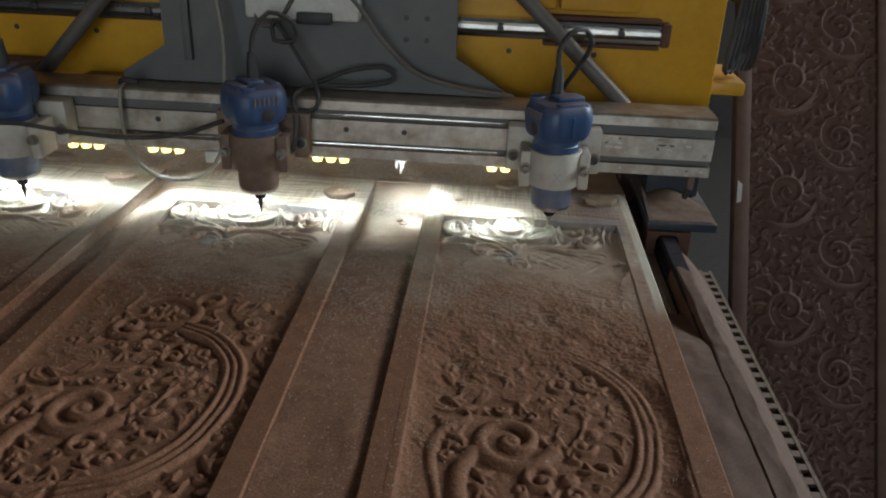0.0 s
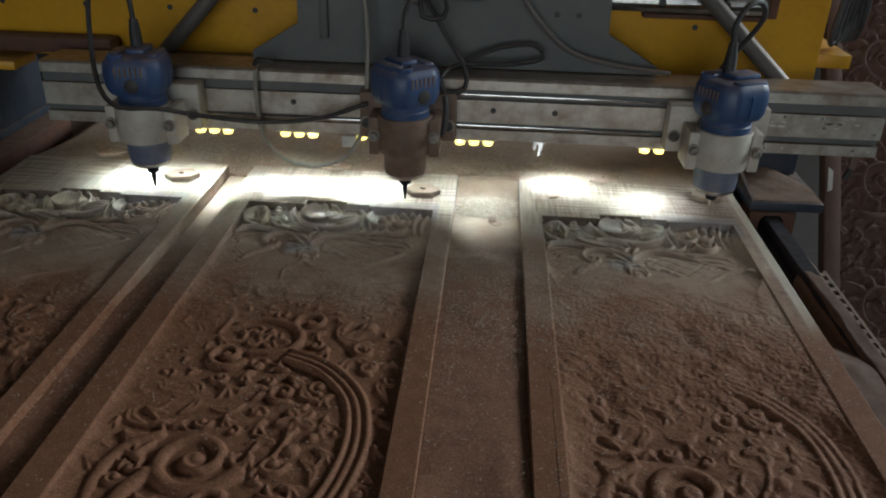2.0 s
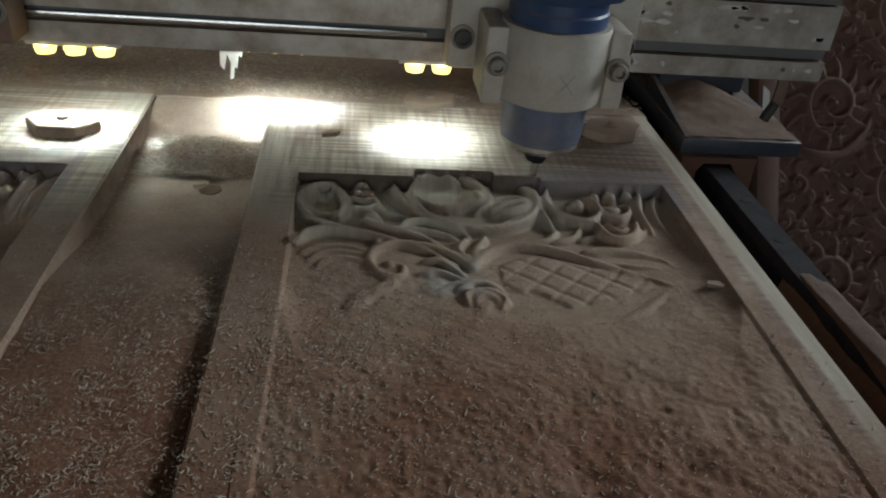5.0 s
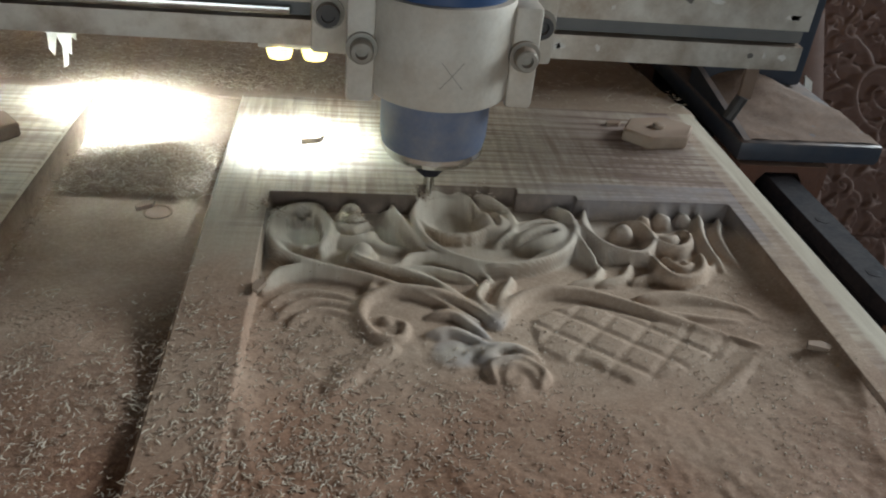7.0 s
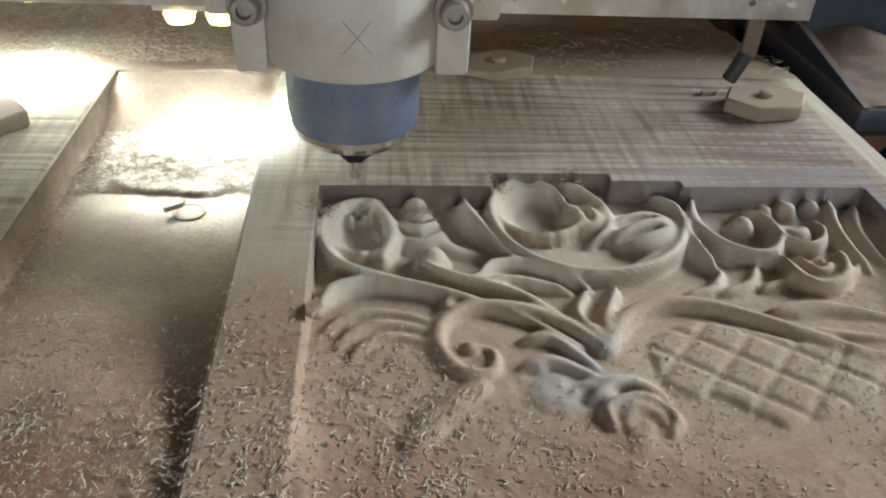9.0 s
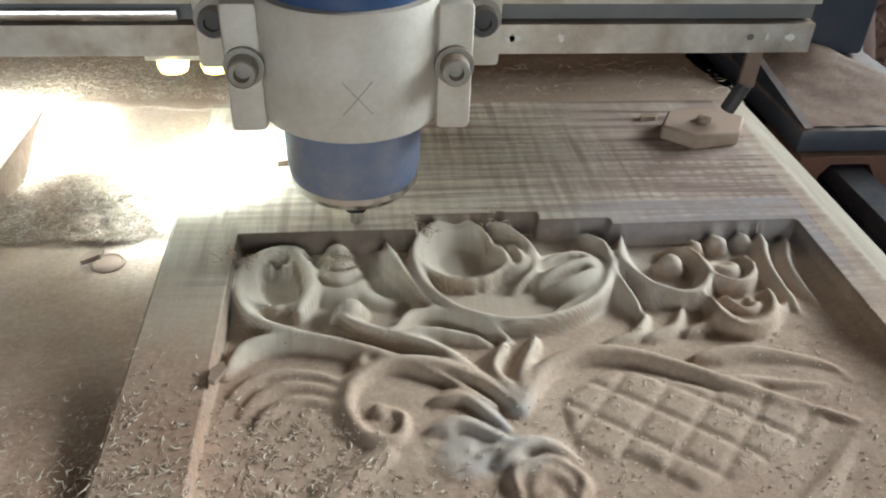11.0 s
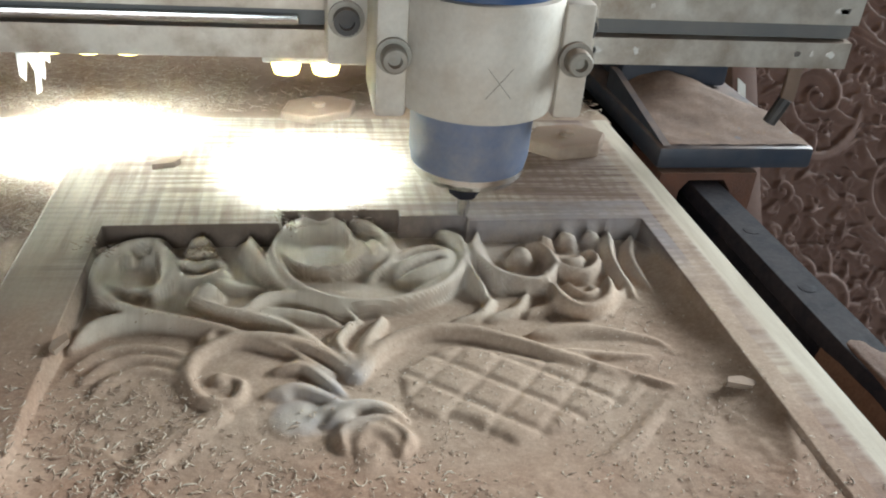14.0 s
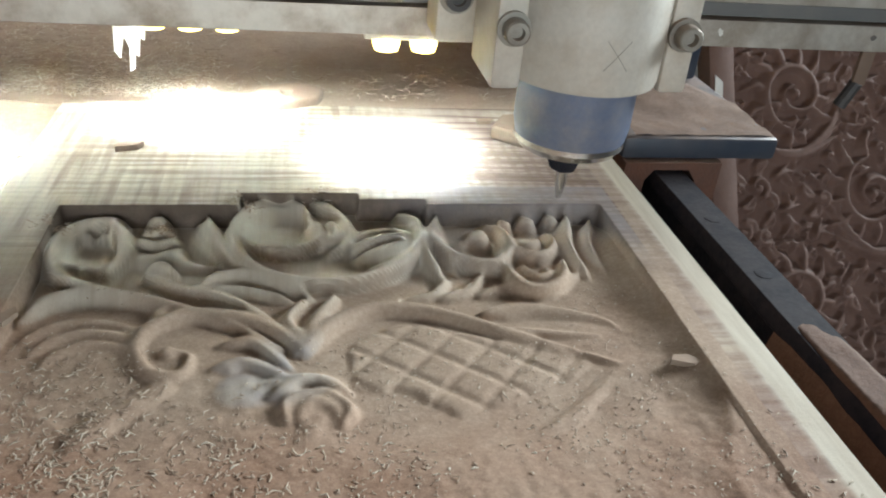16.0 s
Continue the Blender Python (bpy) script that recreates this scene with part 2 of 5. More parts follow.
REDDUST = dusty_ground("red_sawdust", (0.13, 0.066, 0.041), (0.2, 0.11, 0.073))
BROWNDUST = dusty_ground("brown_sawdust", (0.16, 0.09, 0.057), (0.245, 0.147, 0.097))
WALL = worn("workshop_wall", (0.028, 0.024, 0.021), (0.045, 0.038, 0.032), 0.9, 0, 3, 0.3, 0.7)
FLOOR = dusty_ground("workshop_floor", (0.026, 0.020, 0.016), (0.045, 0.035, 0.028), 120)
HEXWOOD = worn("wooden_clamp", (0.36, 0.27, 0.20), (0.24, 0.17, 0.125), 0.8, 0, 70, 0.35, 0.7, 0.95, 0.3)


def glowing(name, colour, strength):
    m, t, b = shader(name, 0.4)
    b.inputs["Base Color"].default_value = (0.8, 0.8, 0.7, 1)
    b.inputs["Emission Color"].default_value = (*colour, 1)
    b.inputs["Emission Strength"].default_value = strength
    return m


HALO = glowing("led_rim", (0.78, 0.98, 1.04), 155.0)
LED = glowing("led_lens", (1.0, 0.80, 0.2), 2.6)
CHIP = glowing("led_chip", (0.74, 0.98, 1.08), 5400.0)


# ---- mesh tools ----
def part(name, bm, material, parent=None, label="", smooth=35):
    """Links a bmesh as one mesh object, under a thing or a part."""
    me = bpy.data.meshes.new(name)
    bmesh.ops.recalc_face_normals(bm, faces=bm.faces)
    bm.to_mesh(me)
    bm.free()
    me.materials.append(material)
    if smooth:
        me.shade_smooth()
        me.set_sharp_from_angle(angle=radians(smooth))
    ob = new(name, me)
    if parent is not None:
        ob.parent = parent
    if label:
        tagged(ob, label)
    return ob


def thing(name, label, category, group="", kind="", at=(0, 0, 0)):
    ob = new(name)
    ob.location = at
    ob.empty_display_size = 0.05
    return tagged(ob, label, category, group, kind)


def box(bm, x0, x1, y0, y1, z0, z1, bevel=0.0):
    got = bmesh.ops.create_cube(bm, size=1.0)
    vs = got["verts"]
    for v in vs:
        v.co = (x0 + (v.co.x + 0.5) * (x1 - x0), y0 + (v.co.y + 0.5) * (y1 - y0), z0 + (v.co.z + 0.5) * (z1 - z0))
    if bevel:
        es = list({e for v in vs for e in v.link_edges})
        bmesh.ops.bevel(bm, geom=es, offset=bevel, segments=2, profile=0.5, affect="EDGES")
    return bm


def lathe(bm, rings, cx=0.0, cy=0.0, n=40, axis="Z", squash=None, closed=False):
    """A turned form: rings of (radius, height) about an upright axis, or about one that points along y."""
    loops = []
    for r, h in rings:
        row = []
        for i in range(n):
            a = 2 * math.pi * i / n
            k = squash(a, h) if squash else 1.0
            c, s = r * k * math.cos(a), r * k * math.sin(a)
            row.append(bm.verts.new((cx + c, cy + s, h) if axis == "Z" else (cx + c, h, cy + s)))
        loops.append(row)
    for a, b in zip(loops, loops[1:]):
        for i in range(n):
            bm.faces.new((a[i], a[(i + 1) % n], b[(i + 1) % n], b[i]))
    if closed:
        for i in range(n):
            bm.faces.new((loops[-1][i], loops[-1][(i + 1) % n], loops[0][(i + 1) % n], loops[0][i]))
    else:
        bm.faces.new(loops[0])
        bm.faces.new(loops[-1])
    return bm


def prism(bm, poly, lo, hi, plane="xz"):
    """A flat outline given thickness: plane 'xz' is thick along y, 'yz' along x, 'xy' along z."""
    def at(a, b, d):
        return {"xz": (a, d, b), "yz": (d, a, b), "xy": (a, b, d)}[plane]
    v0 = [bm.verts.new(at(a, b, lo)) for a, b in poly]
    v1 = [bm.verts.new(at(a, b, hi)) for a, b in poly]
    bm.faces.new(v0)
    bm.faces.new(v1)
    n = len(poly)
    for i in range(n):
        bm.faces.new((v0[i], v0[(i + 1) % n], v1[(i + 1) % n], v1[i]))
    return bm


def spline(pts, step):
    """A smooth curve through a few points, sampled about every step."""
    p = np.array(pts, float)
    p = np.vstack([2 * p[0] - p[1], p, 2 * p[-1] - p[-2]])
    out = []
    for i in range(1, len(p) - 2):
        n = max(2, int(np.linalg.norm(p[i + 1] - p[i]) / step))
        for k in range(n):
            s = k / n
            out.append(0.5 * (2 * p[i] + (p[i + 1] - p[i - 1]) * s + (2 * p[i - 1] - 5 * p[i] + 4 * p[i + 1] - p[i + 2]) * s * s
                              + (3 * p[i] - p[i - 1] - 3 * p[i + 1] + p[i + 2]) * s ** 3))
    out.append(p[-2])
    return np.array(out)


def cable(bm, pts, r, step=0.012, n=10):
    """A round cable along a smooth curve."""
    c = [Vector(v) for v in spline(pts, step)]
    ref, rings = Vector((0.31, 0.17, 0.93)), []
    for i, v in enumerate(c):
        d = (c[min(i + 1, len(c) - 1)] - c[max(i - 1, 0)]).normalized()
        a = (ref - d * ref.dot(d)).normalized()
        ref = a
        b = d.cross(a)
        rings.append([bm.verts.new(v + r * (math.cos(2 * math.pi * k / n) * a + math.sin(2 * math.pi * k / n) * b)) for k in range(n)])
    for p, q in zip(rings, rings[1:]):
        for k in range(n):
            bm.faces.new((p[k], p[(k + 1) % n], q[(k + 1) % n], q[k]))
    bm.faces.new(rings[0])
    bm.faces.new(rings[-1])
    return bm


def B():
    return bmesh.new()


# ---- the carving, as a field of heights in millimetres ----
STEP = 1.1
U0, U1, V0, V1 = -8.0, 266.0, -22.0, 760.0
us, vs = np.arange(U0, U1 + 0.01, STEP), np.arange(V0, V1 + 0.01, STEP)
field = np.full((len(vs), len(us)), -9.5)


def window(u, v, r):
    i0, i1 = max(0, int((u - r - U0) / STEP)), min(len(us), int((u + r - U0) / STEP) + 2)
    j0, j1 = max(0, int((v - r - V0) / STEP)), min(len(vs), int((v + r - V0) / STEP) + 2)
    if i0 >= i1 or j0 >= j1:
        return None
    d = np.hypot(us[i0:i1][None, :] - u, vs[j0:j1][:, None] - v)
    return slice(j0, j1), slice(i0, i1), d


def dome(u, v, r, top, foot=-9.5):
    """Raises a round form whose crown reaches top."""
    got = window(u, v, r)
    if got:
        js, iz, d = got
        z = foot + (top - foot) * np.sqrt(np.clip(1 - (d / r) ** 2, 0, 1))
        field[js, iz] = np.where(d < r, np.maximum(field[js, iz], z), field[js, iz])


def tube(pts, w0, w1, top, end=None, belly=0.0, step=1.4):
    """A rounded strand along a curve, its half-width going from w0 to w1, with a belly in the middle."""
    c = spline(pts, step)
    for k, (u, v) in enumerate(c):
        s = k / max(1, len(c) - 1)
        dome(u, v, w0 + (w1 - w0) * s + belly * math.sin(math.pi * s), top + ((end if end is not None else top) - top) * s)


def groove(pts, w, deep, taper=True):
    """A cut along a curve."""
    c, cutting = spline(pts, 1.4), np.zeros_like(field)
    for k, (u, v) in enumerate(c):
        s = k / max(1, len(c) - 1)
        ww = w * (0.45 + 0.55 * math.sin(math.pi * s)) if taper else w
        got = window(u, v, ww)
        if got:
            js, iz, d = got
            cutting[js, iz] = np.maximum(cutting[js, iz], deep * np.clip(1 - (d / ww) ** 2, 0, 1))
    field[:] = field - cutting


def bowl(u, v, r, deep):
    got = window(u, v, r)
    if got:
        js, iz, d = got
        field[js, iz] -= deep * np.clip(1 - (d / r) ** 2, 0, 1)


def dish(u, v, r, rim, deep):
    """A hollow whose sides rise evenly to a rim."""
    got = window(u, v, r)
    if got:
        js, iz, d = got
        field[js, iz] = np.where(d < r, deep + (rim - deep) * (d / r) ** 2, field[js, iz])


def volute(cu, cv, r, turns, start, way, w, top, inner=0.15):
    """A scroll that winds inwards and ends in a round eye."""
    n = max(5, int(turns * 9))
    pts = []
    for k in range(n + 1):
        s = k / n
        a, q = radians(start) + way * s * turns * 2 * math.pi, r * (1 - s * (1 - inner))
        pts.append((cu + q * math.cos(a), cv + q * math.sin(a)))
    tube(pts, w, w * 0.55, top - 1.0, top)
    dome(cu, cv, w * 0.9, top)


def crescent(pts, w0, w1, top, end=None, side=1, foot=-9.5, sharp=0.28):
    """A blade along a curve: a crisp crest on one side, falling away hollow to the other."""
    c = spline(pts, 0.8)
    n = np.gradient(c, axis=0)
    n = np.stack([-n[:, 1], n[:, 0]], -1) / np.maximum(1e-6, np.hypot(n[:, 0], n[:, 1]))[:, None]
    s = np.linspace(0, 1, len(c))
    wide = 1.05 * (w0 + (w1 - w0) * s) * np.minimum(1, np.minimum(0.3 + 4 * s, 0.3 + 4 * (1 - s)))
    tops = top + ((top if end is None else end) - top) * s
    m = 1.05 * max(w0, w1)
    i0, i1 = max(0, int((c[:, 0].min() - m - U0) / STEP)), min(len(us), int((c[:, 0].max() + m - U0) / STEP) + 2)
    j0, j1 = max(0, int((c[:, 1].min() - m - V0) / STEP)), min(len(vs), int((c[:, 1].max() + m - V0) / STEP) + 2)
    if i0 >= i1 or j0 >= j1:
        return
    gu, gv = np.meshgrid(us[i0:i1], vs[j0:j1])
    k = ((gu[..., None] - c[:, 0]) ** 2 + (gv[..., None] - c[:, 1]) ** 2).argmin(-1)
    du, dv = gu - c[k, 0], gv - c[k, 1]
    near = np.hypot(du, dv) < wide[k]
    q = side * (du * n[k, 0] + dv * n[k, 1]) / wide[k]
    crest = 2 * sharp - 1
    p = np.where(q < crest, np.sqrt(np.clip(1 - ((crest - q) / (crest + 1)) ** 2, 0, 1)), 1 - np.clip((q - crest) / (1 - crest), 0, 1) ** 1.5)
    z = foot + (tops[k] - foot) * p
    here = field[j0:j1, i0:i1]
    field[j0:j1, i0:i1] = np.where(near, np.maximum(here, z), here)


def leaf(u0, v0, u1, v1, w, top, bend=0.0, veins=2):
    """A leaf with a hollow midrib and side veins."""
    mu, mv = (u0 + u1) / 2 - bend * (v1 - v0), (v0 + v1) / 2 + bend * (u1 - u0)
    tube([(u0, v0), (mu, mv), (u1, v1)], w * 0.35, 1.2, top - 2, top, w * 0.75)
    groove([(u0, v0), (mu, mv), (u1, v1)], w * 0.35, 2.4)
    for s in range(veins):
        f = 0.3 + 0.4 * s / max(1, veins)
        cu, cv = u0 + (u1 - u0) * f, v0 + (v1 - v0) * f
        for side in (-1, 1):
            du, dv = (u1 - u0) * 0.16 - side * (v1 - v0) * 0.2, (v1 - v0) * 0.16 + side * (u1 - u0) * 0.2
            groove([(cu, cv), (cu + du, cv + dv)], 1.5, 1.5)


def spray(u, v, ang, spread, n, length, w, top):
    """A fan of acanthus lobes."""
    for k in range(n):
        a = radians(ang + spread * (k / max(1, n - 1) - 0.5))
        q = length * (1 - 0.25 * abs(k / max(1, n - 1) - 0.5))
        leaf(u, v, u + q * math.cos(a), v + q * math.sin(a), w, top - 0.6 * (k % 2), 0.18 * (1 if k % 2 else -1), 1)


def carve():
    # first row under the cutter: the fluted scroll at its end
    dish(19, 26, 16, -3.2, -9.5)
    for k in range(3):
        groove([(11 + 6 * k, 12 - k), (14 + 5.5 * k, 24), (18 + 5 * k, 38)], 3.0, 5.0)
    crescent([(28, 3), (15, 5), (6, 16), (4, 30), (11, 47), (28, 57), (53, 66), (78, 80), (101, 101)], 6.0, 3.5, -0.6, -3, -1)
    tube([(24, 6), (30, 16), (32, 30), (28, 44)], 4, 3, -1.4, -3.5, 1.5)
    # three stacked shells
    dome(46, 27, 12, -4.4)
    dome(44, 16, 10, -2.4)
    dome(43, 6, 7.5, -0.6)
    for k in range(3):
        groove([(35 + k, 21 - 8 * k), (44, 27 - 9 * k), (53 - k, 20 - 8 * k)], 2.2, 5.0)
    tube([(52, 30), (60, 36), (70, 38)], 6, 3, -5.5, -7)
    crescent([(65, 0), (72, 18), (82, 42), (92, 50)], 5.5, 4, -0.4, -3, -1)
    crescent([(60, 2), (66, 18), (76, 36)], 3.0, 2, -2.5, -5, 1)
    # the great hollow scroll
    dish(99, 9, 21, -1.6, -12.0)
    crescent([(112, 6), (109, -7), (98, -14), (86, -8), (79, 6), (79, 22), (85, 38), (97, 50), (116, 56), (138, 51), (154, 38), (162, 20), (162, 4)], 4.5, 4.5, -0.2, -1.0, -1)
    dome(121, 12, 13, -1.0)
    crescent([(112, -14), (121, -6), (129, 8), (127, 22), (118, 32)], 5, 3, -0.2, -3.5, 1)
    groove([(112, -6), (119, 4), (121, 18)], 2.4, 5.0)
    groove([(117, -8), (124, 2), (126, 14)], 1.8, 3.5)
    # the ribbed shell
    dome(146, 24, 20, -1.2)
    for k in range(3):
        groove([(130 + 2 * k, 33 - 10 * k), (141 + k, 28 - 10 * k), (152, 24 - 9 * k)], 2.3, 5.5)
    crescent([(154, -3), (162, 8), (160, 24), (150, 38), (132, 49)], 5, 3, -0.6, -3, 1)
    crescent([(162, 8), (163, 30), (168, 54)], 4.2, 3, -0.6, -3, 1)
    crescent([(165, 17), (173, 32), (177, 46)], 3.6, 2.6, -1.4, -3.5, -1)
    # the small scroll and the blossoms beside it
    crescent([(174, 0), (171, 20), (179, 37), (193, 42), (203, 30), (201, 13), (191, 9)], 6, 3.6, -0.4, -1.6, -1)
    dome(191, 20, 6.5, -0.8)
    groove([(186, 16), (191, 13), (197, 18)], 1.4, 2.0)
    for u, v, r in ((206, 8, 5.0), (218, 5, 6.0), (231, 3, 5.0)):
        dome(u, v, r, -0.6)
        bowl(u + 1, v - 1, r * 0.45, 2.4)
    dome(214, 24, 9, -1.4)
    bowl(214, 21, 6, 4.5)
    crescent([(204, 14), (207, 30), (216, 36), (225, 28), (225, 14)], 4, 3, -1.0, -1.2, -1)
    crescent([(199, 46), (206, 62), (219, 58), (227, 40)], 6.5, 4, -1.6, -1.2, -1)
    crescent([(206, 44), (212, 54), (220, 48)], 4, 2.5, -2.4, -2, -1)
    crescent([(240, 0), (234, 18), (233, 36), (236, 56)], 5.5, 3, -0.8, -4, 1)
    crescent([(252, 3), (244, 20), (243, 40), (246, 58)], 5.0, 3, -1.6, -5, 1)
    for k in range(5):
        crescent([(149 + 17 * k, 69 - 2 * k), (163 + 17 * k, 64 - 3 * k), (172 + 16 * k, 51 - 3 * k)], 4.4, 2.4, -5.6, -5.0, 1)
    # second row
    dome(49, 44, 7.0, -1.2)
    crescent([(44, 48), (56, 55), (84, 68), (103, 92)], 5.5, 3, -2.0, -4, -1)
    crescent([(66, 58), (76, 51), (90, 52), (112, 65)], 5.0, 3, -1.2, -3, 1)
    crescent([(68, 60), (84, 60), (104, 66)], 4.0, 2.4, -2.8, -4, 1)
    crescent([(3, 78), (12, 64), (30, 62), (50, 69), (62, 76)], 5.5, 3.5, -2.4, -3.4, 1)
    for k in range(3):
        crescent([(6 + 5 * k, 90 + 9 * k), (20 + 3 * k, 80 + 8 * k), (38, 82 + 7 * k), (50, 92 + 6 * k)], 5, 3, -3.8, -4.6, 1)
    dome(55, 75, 6, -2.4)
    bowl(56, 75, 3.5, 3)
    crescent([(109, 104), (98, 87), (80, 76), (62, 75), (49, 84), (46, 99), (53, 113), (65, 115), (68, 104), (60, 98)], 6.5, 4.0, -1.0, -2.0, 1)
    dome(59, 101, 4.5, -2.0)
    crescent([(107, 99), (101, 82), (109, 66)], 4.5, 3, -1.0, -1.8, -1)
    crescent([(109, 98), (111, 84), (122, 63)], 5.0, 3, -0.8, -1.8, -1)
    tube([(108, 103), (120, 84), (136, 75), (155, 76), (174, 85), (194, 98), (228, 117)], 4.6, 2.6, -1.2, -4, 0.9)
    groove([(124, 84), (149, 79), (176, 89), (220, 114)], 1.8, 1.6)
    crescent([(180, 80), (204, 78), (228, 86), (238, 98)], 6, 3, -3.4, -5, 1)
    crescent([(190, 90), (208, 94), (232, 98)], 4, 2.5, -4.4, -5.5, -1)
    # the lattice between two strands
    inside = np.zeros_like(field)
    for u, v in spline([(128, 108), (150, 96), (180, 108), (214, 118)], 3):
        for dv in np.arange(0, max(4.0, 46 - abs(u - 160) * 0.75), 2.5):
            got = window(u, v + dv - 8, 5)
            js, iz, d = got
            inside[js, iz] = np.maximum(inside[js, iz], np.clip(1.6 - d / 3.5, 0, 1))
    uu, vv = np.meshgrid(us, vs)
    lines = np.zeros_like(field)
    for a, b in ((0.75, 0.66), (-0.62, 0.78)):
        q = (uu * a + vv * b) / 15.5
        lines = np.maximum(lines, np.clip(1 - np.abs(q - np.round(q)) * 15.5 / 1.5, 0, 1))
    field[:] = field + inside * (np.maximum(-6.6, field) - field) * (field < -6.6) - inside * lines * 2.4
    tube([(108, 146), (116, 157), (132, 169), (152, 171), (177, 159), (202, 142), (230, 117)], 4.5, 3.0, -4.4, -6.0, 1.2)
    # the knot
    crescent([(78, 97), (90, 95), (104, 113)], 5.5, 3.2, -1.4, -2.0, -1)
    crescent([(75, 111), (88, 107), (104, 119)], 5.5, 3.2, -2.0, -2.0, -1)
    dome(86, 124, 13, -4.6)
    dome(98, 125, 8.5, -2.0)
    bowl(97, 127, 5.5, 5.5)
    crescent([(97, 127), (104, 119), (114, 119), (123, 126)], 5.5, 5, -0.8, -1.4, -1)
    groove([(103, 127), (113, 124), (122, 130)], 2.2, 3)
    dome(112, 136, 10.5, -1.2)
    bowl(113, 139, 6.0, 6)
    crescent([(102, 142), (103, 132), (113, 128), (122, 135), (120, 144)], 3.6, 3.6, -0.6, -2, 1)
    tube([(112, 140), (106, 156), (92, 176), (95, 205)], 5, 4, -4, -5)
    # the lower scrolls
    tube([(60, 120), (40, 140), (30, 170), (44, 196), (72, 204)], 6, 4, -3.5, -4, 2)
    for k in range(5):
        leaf(34 + 4 * k, 150 + 12 * k, 6 + 3 * k, 132 + 17 * k, 6, -3.5, 0.2, 1)
    volute(92, 224, 21, 1.0, 100, 1, 6, -2.5)
    bowl(92, 226, 14, 4.5)
    spray(130, 220, -30, 80, 4, 48, 7, -3)
    tube([(110, 236), (146, 232), (190, 206), (236, 190)], 5, 3, -2.5, -4, 1.5)
    leaf(150, 236, 210, 246, 9, -3, 0.15, 2)
    leaf(190, 240, 250, 222, 8, -3, -0.15, 2)
    tube([(75, 300), (100, 290), (134, 300), (146, 322), (136, 344), (100, 352)], 4, 4, -2, -3, 2)
    volute(152, 290, 20, 1.1, 150, 1, 6, -1.2)
    bowl(152, 291, 7, 2.5)
    dome(213, 296, 13, -0.8)
    spray(186, 320, -20, 110, 5, 42, 7, -1.5)
    spray(206, 350, 35, 120, 4, 36, 7, -1.5)
    volute(216, 338, 14, 1.1, -90, -1, 4.5, -1)
    volute(226, 366, 12, 1.1, 90, 1, 4.2, -1.5)
    leaf(236, 380, 250, 416, 6, -2.5, 0.1, 1)
    volute(80, 358, 22, 1.35, 30, 1, 6.5, -0.8)
    spray(40, 330, 200, 100, 4, 34, 7, -3)
    spray(56, 300, -120, 90, 3, 34, 7, -3)
    tube([(20, 268), (46, 262), (64, 284), (60, 320)], 5, 4, -2.5, -3, 1.5)
    for k in range(3):                                   # the ribbed arch
        o = 9.0 * k
        tube([(138 + o * 0.3, 352 - o * 0.8 + 8), (176 + o * 0.6, 372 - o * 0.7 + 6), (208 + o * 0.85, 416 - o * 0.4), (219 + o, 462), (217 + o, 508),
              (204 + o * 0.9, 552 + o * 0.5), (172 + o * 0.6, 592 + o * 0.8), (130 + o * 0.2, 612 + o)], 4.4, 4.4, -1.0 - 0.7 * (k == 1))
    volute(150, 412, 15, 1.2, 60, 1, 4.5, -1.5)
    spray(130, 404, 150, 90, 3, 26, 5, -2)
    leaf(166, 400, 186, 424, 6, -1.5, 0.2, 1)
    for k in range(5):                                   # the five-petalled flower
        a = radians(72 * k + 20)
        leaf(172 + 3 * math.cos(a), 452 + 3 * math.sin(a), 172 + 19 * math.cos(a), 452 + 19 * math.sin(a), 8, -1.2, 0.05, 0)
    dome(172, 452, 5, -0.5)
    tube([(170, 470), (164, 496), (150, 520)], 4, 3, -2, -3)
    dome(176, 490, 9, -1.4)
    dome(190, 474, 7, -1.8)
    volute(164, 508, 13, 1.1, 0, 1, 4, -1.6)
    leaf(186, 500, 200, 530, 6, -2, -0.2, 1)
    volute(100, 508, 40, 1.6, 20, 1, 9.5, -0.4, 0.1)
    tube([(64, 528), (52, 560), (58, 600), (90, 620), (120, 610)], 9, 5, -0.8, -2.5, 2)
    tube([(58, 480), (34, 500), (26, 540), (36, 590)], 6, 4, -2.5, -3, 2)
    volute(125, 560, 17, 1.2, -60, -1, 5.5, -0.8)
    dome(150, 556, 9, -1.2)
    bowl(150, 556, 4, 2)
    leaf(14, 530, 10, 572, 8, -2, 0.3, 1)
    leaf(20, 440, 44, 470, 7, -3, 0.25, 1)
    leaf(12, 400, 40, 424, 7, -3, -0.2, 1)
    spray(74, 424, 170, 120, 4, 32, 6, -3)
    leaf(90, 440, 120, 432, 7, -2.5, 0.2, 1)
    # and on towards the other end
    volute(190, 652, 34, 1.5, 200, -1, 8, -0.8)
    volute(60, 672, 30, 1.5, -20, 1, 7, -1)
    spray(120, 660, -90, 140, 5, 44, 8, -2)
    tube([(90, 640), (126, 690), (190, 706), (236, 690)], 6, 4, -1.5, -3, 2)
    tube([(20, 640), (30, 700), (80, 730), (150, 735)], 6, 4, -1.8, -3, 2)
    spray(230, 620, 60, 90, 3, 36, 6, -2)


